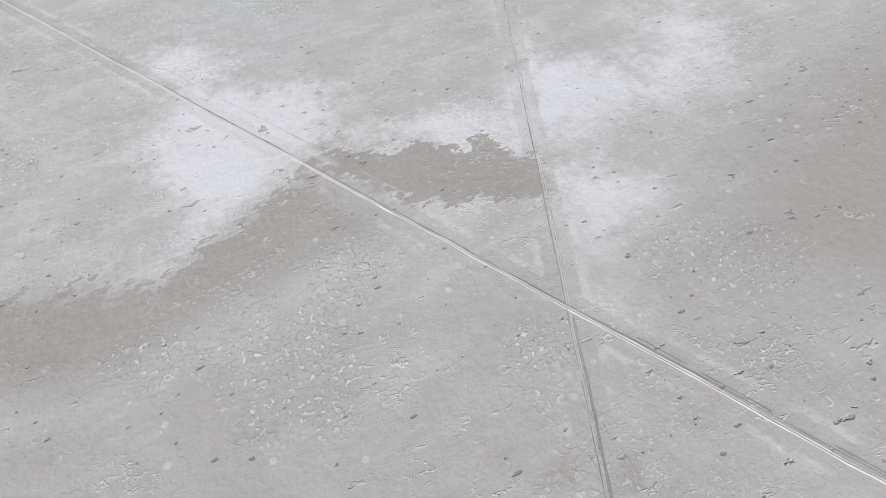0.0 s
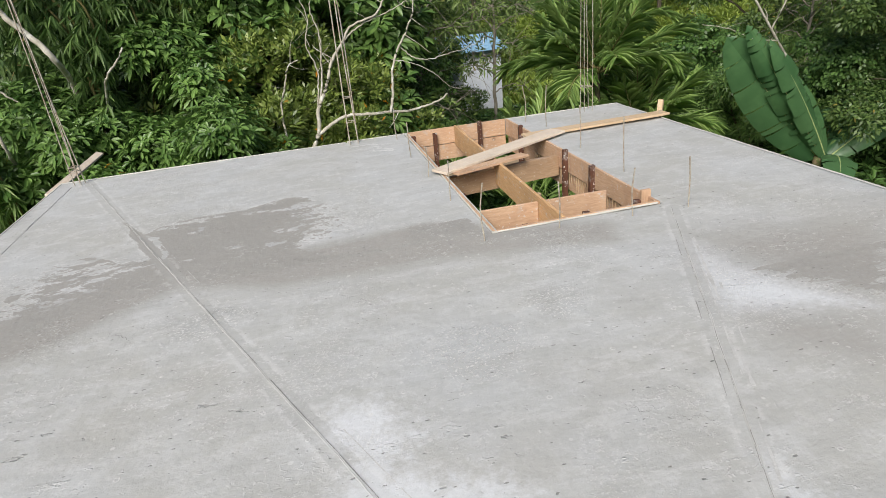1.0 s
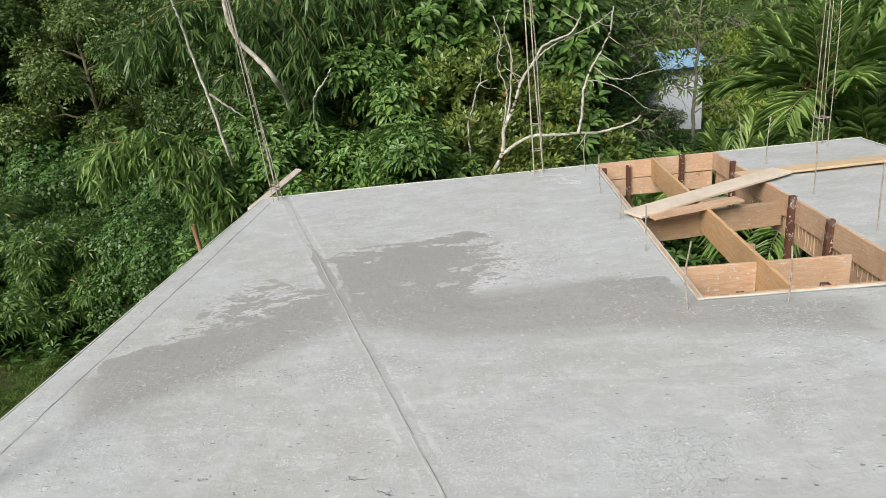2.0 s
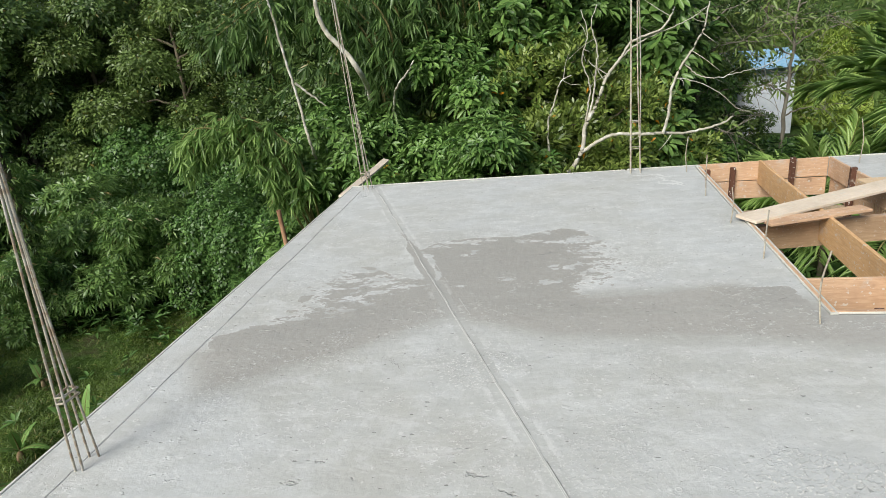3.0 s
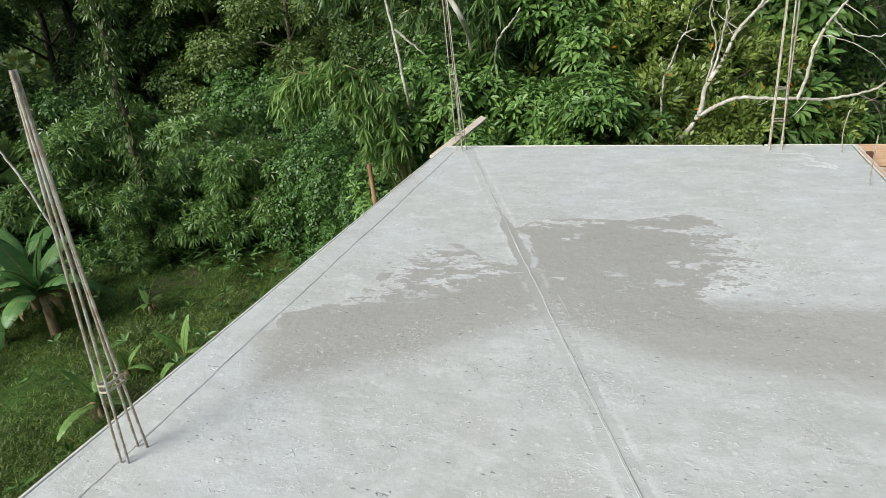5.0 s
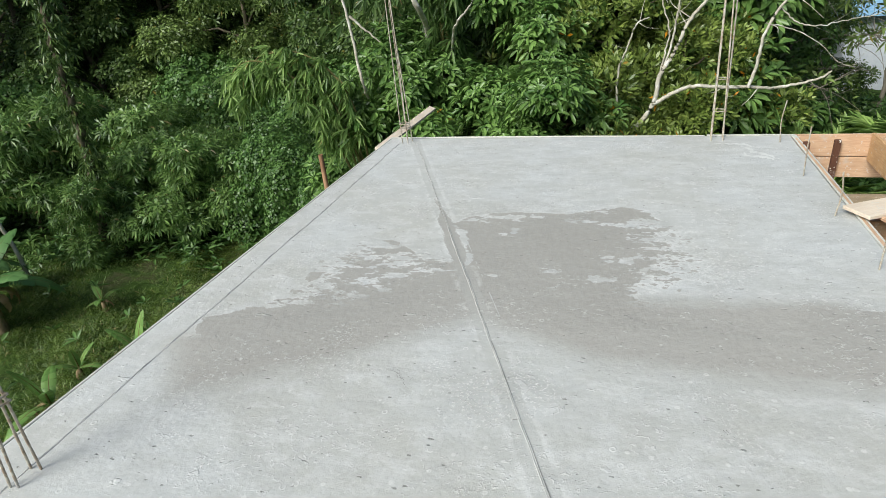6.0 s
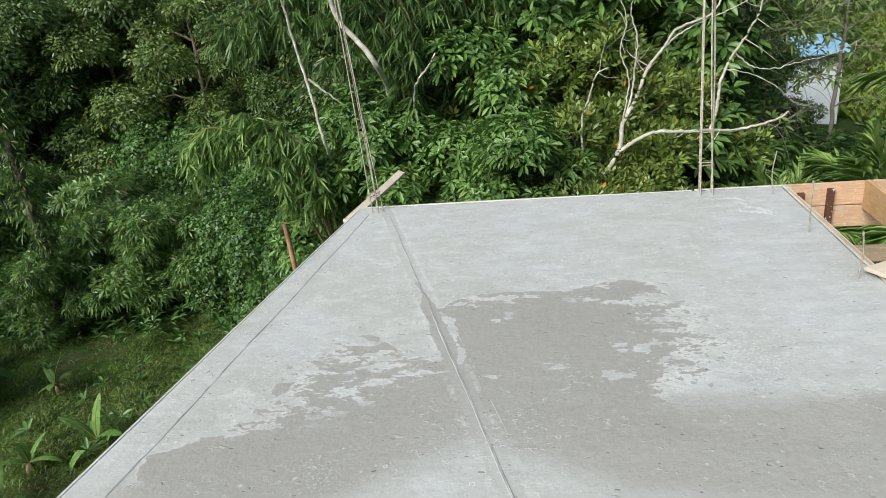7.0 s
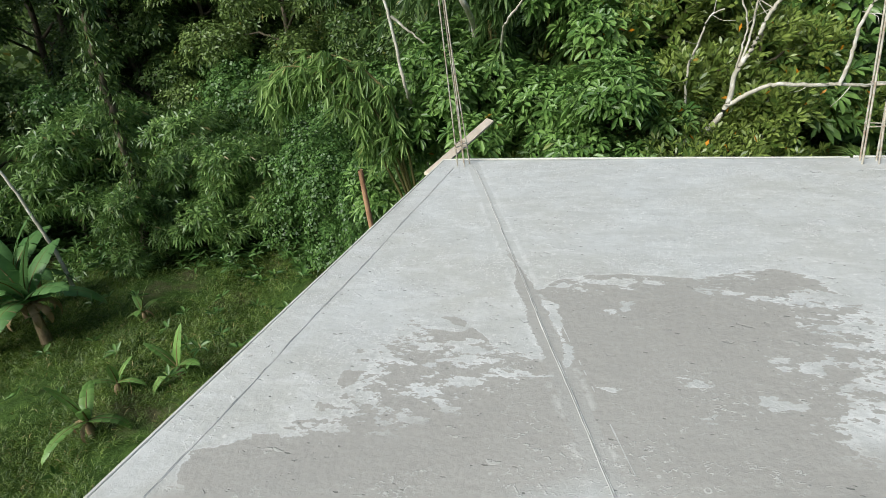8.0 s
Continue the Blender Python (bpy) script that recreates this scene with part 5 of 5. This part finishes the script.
def banana(seed, stem_h, leaves, length, width, torn, label, dead=0, lift=(1.25, 0.35)):
    rng = np.random.default_rng(seed)
    root = thing("banana_plant", label, "banana plant", (0, 0, 0), "banana plants")
    v, f = tube(curvy([(0, 0, -0.4), (0.03, 0, stem_h * 0.5), (0, 0.02, stem_h)], 6), [0.06 * length + 0.06, 0.045 * length + 0.04, 0.05], 9)
    piece("stem", mesh_of("stem", v, f, M_STEM, True), root)
    for k in range(leaves):
        s = k / max(leaves - 1, 1)
        blade, rib = banana_blade(length * rng.uniform(0.8, 1.1), width * rng.uniform(0.85, 1.1), 0.5 + 1.1 * s, torn, seed * 10 + k, lift[0] + (lift[1] - lift[0]) * s)
        ob = piece("leaf", mesh_of("leaf", *blade, L_YOUNG if stem_h < 1 else L_BANANA_LIT, True), root, "", pose(0, 0, stem_h - 0.05, 0, 0, k * 137.5 + rng.uniform(-20, 20)))
        piece("midrib", mesh_of("midrib", *rib, M_CULM, True), ob)
    for k in range(dead):
        blade, rib = banana_blade(length * 0.55, width * 0.34, 2.6, 0.7, seed * 10 + 50 + k, 0.3)
        piece("dry_leaf", mesh_of("dry_leaf", *blade, L_DEAD, True), root, "brown hanging dry leaf", pose(0, 0, stem_h * 0.9, 0, 0, k * 97.0))
    return root


scatter(banana(301, 1.75, 10, 2.5, 0.8, 0.2, "grown banana plant with torn leaves and dry brown sheaths", 9, (1.4, 0.1)), [(-19.9, 7.5, 40, 1.15, 0.0), (-21.6, 6.5, 160, 1.05, 0.0), (-22.6, 8.9, 260, 1.15, 0)])
scatter(banana(302, 0.5, 5, 1.45, 0.36, 0.05, "small young banana plant in the grass", 2, (1.35, 0.15)), [(-12.6, 6.6, 60, 1.0, 0.0), (-13.3, 3.8, 200, 1.1, 0.0), (-14.0, 5.5, 300, 0.7, 0), (-17, 9.5, 20, 0.8, 0)])
# large banana plant beside the east rim: its stem stands low, the broad leaves rise toward the house
big = thing("banana_plant", "large banana plant with broad upright leaves, one torn to tatters", "banana plant", (19.2, 9.2, float(terrain(19.2, 9.2))), "banana plants")
v, f = tube(curvy([(0, 0, -0.4), (0.05, 0, 0.5), (0, 0, 1.5)], 6), [0.24, 0.18, 0.12], 10)
piece("stem", mesh_of("stem", v, f, M_STEM, True), big)
BIG_LEAVES = [((-3.75, 0.3, 4.25), (-0.7, -0.6, 0.3), 5.8, 1.9, 0.12, 0.03), ((-3.75, -0.35, 4.75), (-0.55, -0.8, 0.3), 6.0, 1.1, 0.15, 0.85), ((-2.8, -0.7, 4.15), (0.1, -0.95, 0.3), 5.3, 1.0, 0.25, 0.5),
              ((3.0, -0.5, 2.4), (-0.3, -0.6, 0.7), 4.2, 1.2, 0.9, 0.1), ((-2.0, -2.5, 1.2), (-0.2, -0.4, 0.9), 3.4, 1.0, 1.0, 0.2), ((2.2, 2.5, 2.2), (-0.2, -0.5, 0.8), 3.8, 1.1, 0.8, 0.2)]
for n, (way, face, ln, wd, bend, torn) in enumerate(BIG_LEAVES):
    blade, rib = banana_blade(ln, wd, bend, torn, 400 + n, 0.0)
    ax = Vector(way).normalized()
    ay = Vector(face).cross(ax).normalized()
    m = Matrix((ax, ay, ax.cross(ay))).transposed().to_4x4()
    ob = piece("leaf", mesh_of("leaf", *blade, L_BANANA, True), big, "", Matrix.Translation((0.12 * n, -0.05 * n, 1.4)) @ m)
    piece("midrib", mesh_of("midrib", *rib, M_RIB, True), ob)


def bare_branches(name, label, at, paths, mat, seed, twigs=0):
    """A leafless pale tree from crooked limb lines: (points in x, z and, where it stands further back, the step in y), radii."""
    rng = np.random.default_rng(seed)
    root = thing(name, label, "tree", (at[0], at[1], float(terrain(*at))))
    base = np.array([at[0], at[1], float(terrain(*at))])
    for n, (pts, r0, r1) in enumerate(paths):
        line = np.array([(q[0], at[1] + 0.25 * math.sin(n * 1.9) * k / len(pts) + (q[2] if len(q) > 2 else 0.0), q[1]) for k, q in enumerate(pts)]) - base
        line = curvy(line, 7, 0.008, rng)
        chunks = [tube(line, [r0, (r0 + r1) / 2, r1], 8)]
        for k in range(twigs):
            i = rng.integers(len(line) // 3, len(line) - 1)
            d = unit(rng.normal(size=3) + [0, 0, 0.6])
            ln = rng.uniform(0.3, 0.9)
            chunks.append(tube(curvy([line[i], line[i] + d * ln * 0.5 + rng.normal(0, 0.05, 3), line[i] + d * ln], 4), [r1 * 0.7, r1 * 0.2], 5))
        piece("trunk" if n == 0 else "branch", mesh_of("branch", *joined(chunks), mat, True), root)
    return root


bare_branches("bare_tree", "leafless pale grey tree with crooked spreading branches", (1.6, 9.3), [
    ([(1.80, -3.13), (2.10, -2.58), (2.41, -2.42), (2.73, -2.04), (2.91, -1.62), (2.97, -1.15), (3.18, -0.76), (3.35, -0.38), (3.56, 0.11), (3.89, 0.51), (4.15, 0.85), (4.82, 1.07), (5.10, 1.52)], 0.072, 0.022),
    ([(2.82, -1.83), (3.23, -1.59), (3.73, -1.41), (4.35, -1.46), (4.90, -1.47), (5.45, -1.52), (6.02, -1.43), (6.41, -1.32), (6.58, -1.20)], 0.052, 0.022),
    ([(4.90, -1.47), (5.02, -0.89), (5.08, -0.34), (5.26, 0.14), (5.45, 0.42), (5.63, 0.75), (5.76, 1.03), (5.84, 1.56)], 0.04, 0.017),
    ([(2.09, -2.53), (2.02, -1.68), (2.03, -0.99), (2.21, -0.46), (2.39, 0.04), (2.66, 0.18)], 0.034, 0.014),
    ([(2.95, -1.22), (3.17, -0.50), (3.25, 0.12), (3.32, 0.73), (3.18, 1.32), (3.33, 1.77)], 0.029, 0.011),
    ([(2.91, -1.42), (3.05, -0.63), (3.12, -0.12), (2.93, 0.51), (3.08, 1.10), (2.93, 1.69)], 0.024, 0.01),
    ([(5.36, 0.19), (5.68, -0.10), (6.08, -0.20), (6.51, -0.12), (7.14, -0.01), (7.71, 0.25)], 0.017, 0.006),
    ([(5.08, -0.09), (5.64, -0.26), (6.19, -0.57), (6.64, -0.99), (6.99, -1.12)], 0.013, 0.005),
    ([(3.89, 0.51), (4.28, 0.78), (4.72, 0.96), (5.36, 1.16), (5.86, 1.46)], 0.026, 0.008)], M_WHITEBARK, 61, 4)


def twiggy_tree(seed, label):
    """A half-bare tree: a thicket of fine grey twigs with few leaves."""
    rng = np.random.default_rng(seed)
    root = thing("twiggy_tree", label, "tree", (0, 0, 0), "trees behind the house")
    trunk, ends = limbs(rng, 7.6, 0.1, 2.6, 15, 0.3)
    piece("trunk", mesh_of("trunk", *trunk, M_TWIG, True), root)
    fine = []
    for e in ends:
        for k in range(9):
            d = unit(rng.normal(size=3) * [1, 1, 0.7] + [0, 0, 0.1])
            ln = rng.uniform(0.7, 1.7)
            bend = rng.normal(0, 0.15, 3)
            fine.append(tube(curvy([e, e + d * ln * 0.5 + bend, e + d * ln + bend - [0, 0, 0.15 * ln]], 4), [0.014, 0.005], 5))
    tagged(piece("brushwood", mesh_of("brushwood", *joined(fine), M_TWIG, True), root), kind="stuff")
    p, d = shells(rng, heap(rng, ends, 1.2), 260, -0.8, 0.6)
    piece("crown", mesh_of("crown", *tufts(rng, p, d, 5, 0.3, 0.09, 60, 0.3, 0.05), L_OLIVE), root)
    return root


scatter(twiggy_tree(171, "half-bare tree with a tangle of fine grey twigs"), [(7.3, 17.6, 0, 1.0, 0), (8.2, 23.5, 120, 1.1, 0), (25, 16.5, 220, 0.95, 0), (12.6, 24, 300, 1.0, 0)])
bare_branches("bare_tree", "slim bleached dead stem leaning in the bamboo", (-4.4, 8.6), [
    ([(-5.21, -5.77, 3.5), (-5.27, -3.78, 3), (-4.70, -1.78, 1.2), (-4.28, -1.01), (-4.36, -0.41), (-4.44, 0.43), (-4.57, 1.38), (-4.70, 2.41), (-4.78, 3.26)], 0.05, 0.03),
    ([(-4.42, 0.70), (-4.05, 0.33), (-3.74, 0.03)], 0.036, 0.016)], M_WHITEBARK, 62)
bare_branches("bare_tree", "thick pale dead limb among the bamboo", (-2.4, 8.6), [
    ([(-3.05, -5.84, 3.5), (-3.15, -3.03, 3.2), (-2.89, -0.06, 1.5), (-2.62, 0.78), (-2.92, 1.32), (-3.32, 1.81), (-3.49, 2.38), (-3.46, 3.20)], 0.08, 0.055),
    ([(-3.12, -2.98, 3), (-2.18, -0.23, 1.2), (-1.70, 0.37), (-1.43, 0.66), (-1.23, 0.95)], 0.04, 0.018)], M_WHITEBARK, 63)
bare_branches("bare_tree", "thin pale leafless tree beyond the east rim", (23.5, 15.5), [
    ([(25.5, -7.0), (24.33, -4.43), (22.89, -2.34), (21.26, -0.17), (20.4, 1.4)], 0.075, 0.035),
    ([(22.6, -1.9), (21.4, -1.7), (20.3, -1.2), (19.0, -0.9)], 0.035, 0.012),
    ([(22.2, -1.4), (22.9, 0.2), (23.1, 1.6)], 0.04, 0.014)], M_WHITEBARK, 64, 5)

bare_branches("bare_tree", "thin pale leaning stem beside the banana plants", (-21.91, 10.5), [
    ([(-21.74, -9.20), (-21.91, -7.32), (-22.37, -5.81), (-22.83, -4.35), (-23.59, -2.94)], 0.09, 0.05)], M_WHITEBARK, 65)

# white-walled house with blue roof between the trees
cottage = thing("house", "white-walled house with a blue sheet roof behind the trees", "house", (14.4, 31.5, -7.4))
piece("wall", box_mesh("wall", 2.6, 5.0, 6.2, M_PLASTER, 0.02), cottage, "", pose(-0.1, 2.5, 1.75))
bm = bmesh.new()
for p in ((-2.5, -3.2, 0), (2.5, -3.2, 0), (2.5, 3.2, 0), (-2.5, 3.2, 0), (-2.5, 0, 0.8), (2.5, 0, 0.8)):
    bm.verts.new(p)
bm.verts.ensure_lookup_table()
for idx in ((0, 1, 5, 4), (2, 3, 4, 5), (1, 2, 5), (3, 0, 4), (3, 2, 1, 0)):
    bm.faces.new([bm.verts[i] for i in idx])
me = bpy.data.meshes.new("roof")
bm.to_mesh(me)
bm.free()
me.materials.append(M_BLUE)
piece("roof", me, cottage, "", pose(-1.0, 2.5, 4.86))

# grass on the west slope
rng = np.random.default_rng(9)
gx, gy = rng.uniform(-27, -4, 44000), rng.uniform(-5, 17, 44000)
keep = np.sin(gx * 0.9 + 2) + np.cos(gy * 0.8) + rng.normal(0, 0.8, 44000) > -0.6
gx, gy = gx[keep], gy[keep]
gp = np.stack([gx, gy, terrain(gx, gy)], 1)
v, f = tufts(rng, gp, np.tile([[0, 0, 1.0]], (len(gp), 1)), 6, 0.36, 0.02, 44, 0.35, 0.03, None)
tagged(new("grass", mesh_of("grass", v, f, L_GRASS)), "rough green grass on the slope beside the house", "grass", kind="stuff")
# light green meadow to the east
gx, gy = rng.uniform(16, 60, 12000), rng.uniform(22, 76, 12000)
gp = np.stack([gx, gy, terrain(gx, gy)], 1)
v, f = tufts(rng, gp, np.tile([[0, 0, 1.0]], (len(gp), 1)), 5, 1.1, 0.16, 38, 0.25, 0.05, None)
tagged(new("meadow_grass", mesh_of("meadow_grass", v, f, L_MEADOW)), "tall light green meadow grass beyond the palms", "grass", kind="stuff")
# low undergrowth along the forest's foot
ux, uy = rng.uniform(-34, 34, 11000), rng.uniform(-3, 27, 11000)
keep = ((uy > 8.0) | (ux < -7)) & ((ux > -9) | (uy > 13.0) | (rng.random(len(ux)) < 0.05))
ux, uy = ux[keep], uy[keep]
up = np.stack([ux, uy, terrain(ux, uy) + rng.uniform(0.1, 1.0, len(ux))], 1)
v, f = tufts(rng, up, np.tile([[0, 0, 1.0]], (len(up), 1)) + rng.normal(0, 0.3, (len(up), 3)), 6, 0.45, 0.14, 62, 0.3, 0.05)
tagged(new("undergrowth", mesh_of("undergrowth", v, f, L_CREEPER)), "low leafy undergrowth along the forest's foot", "undergrowth", kind="stuff")
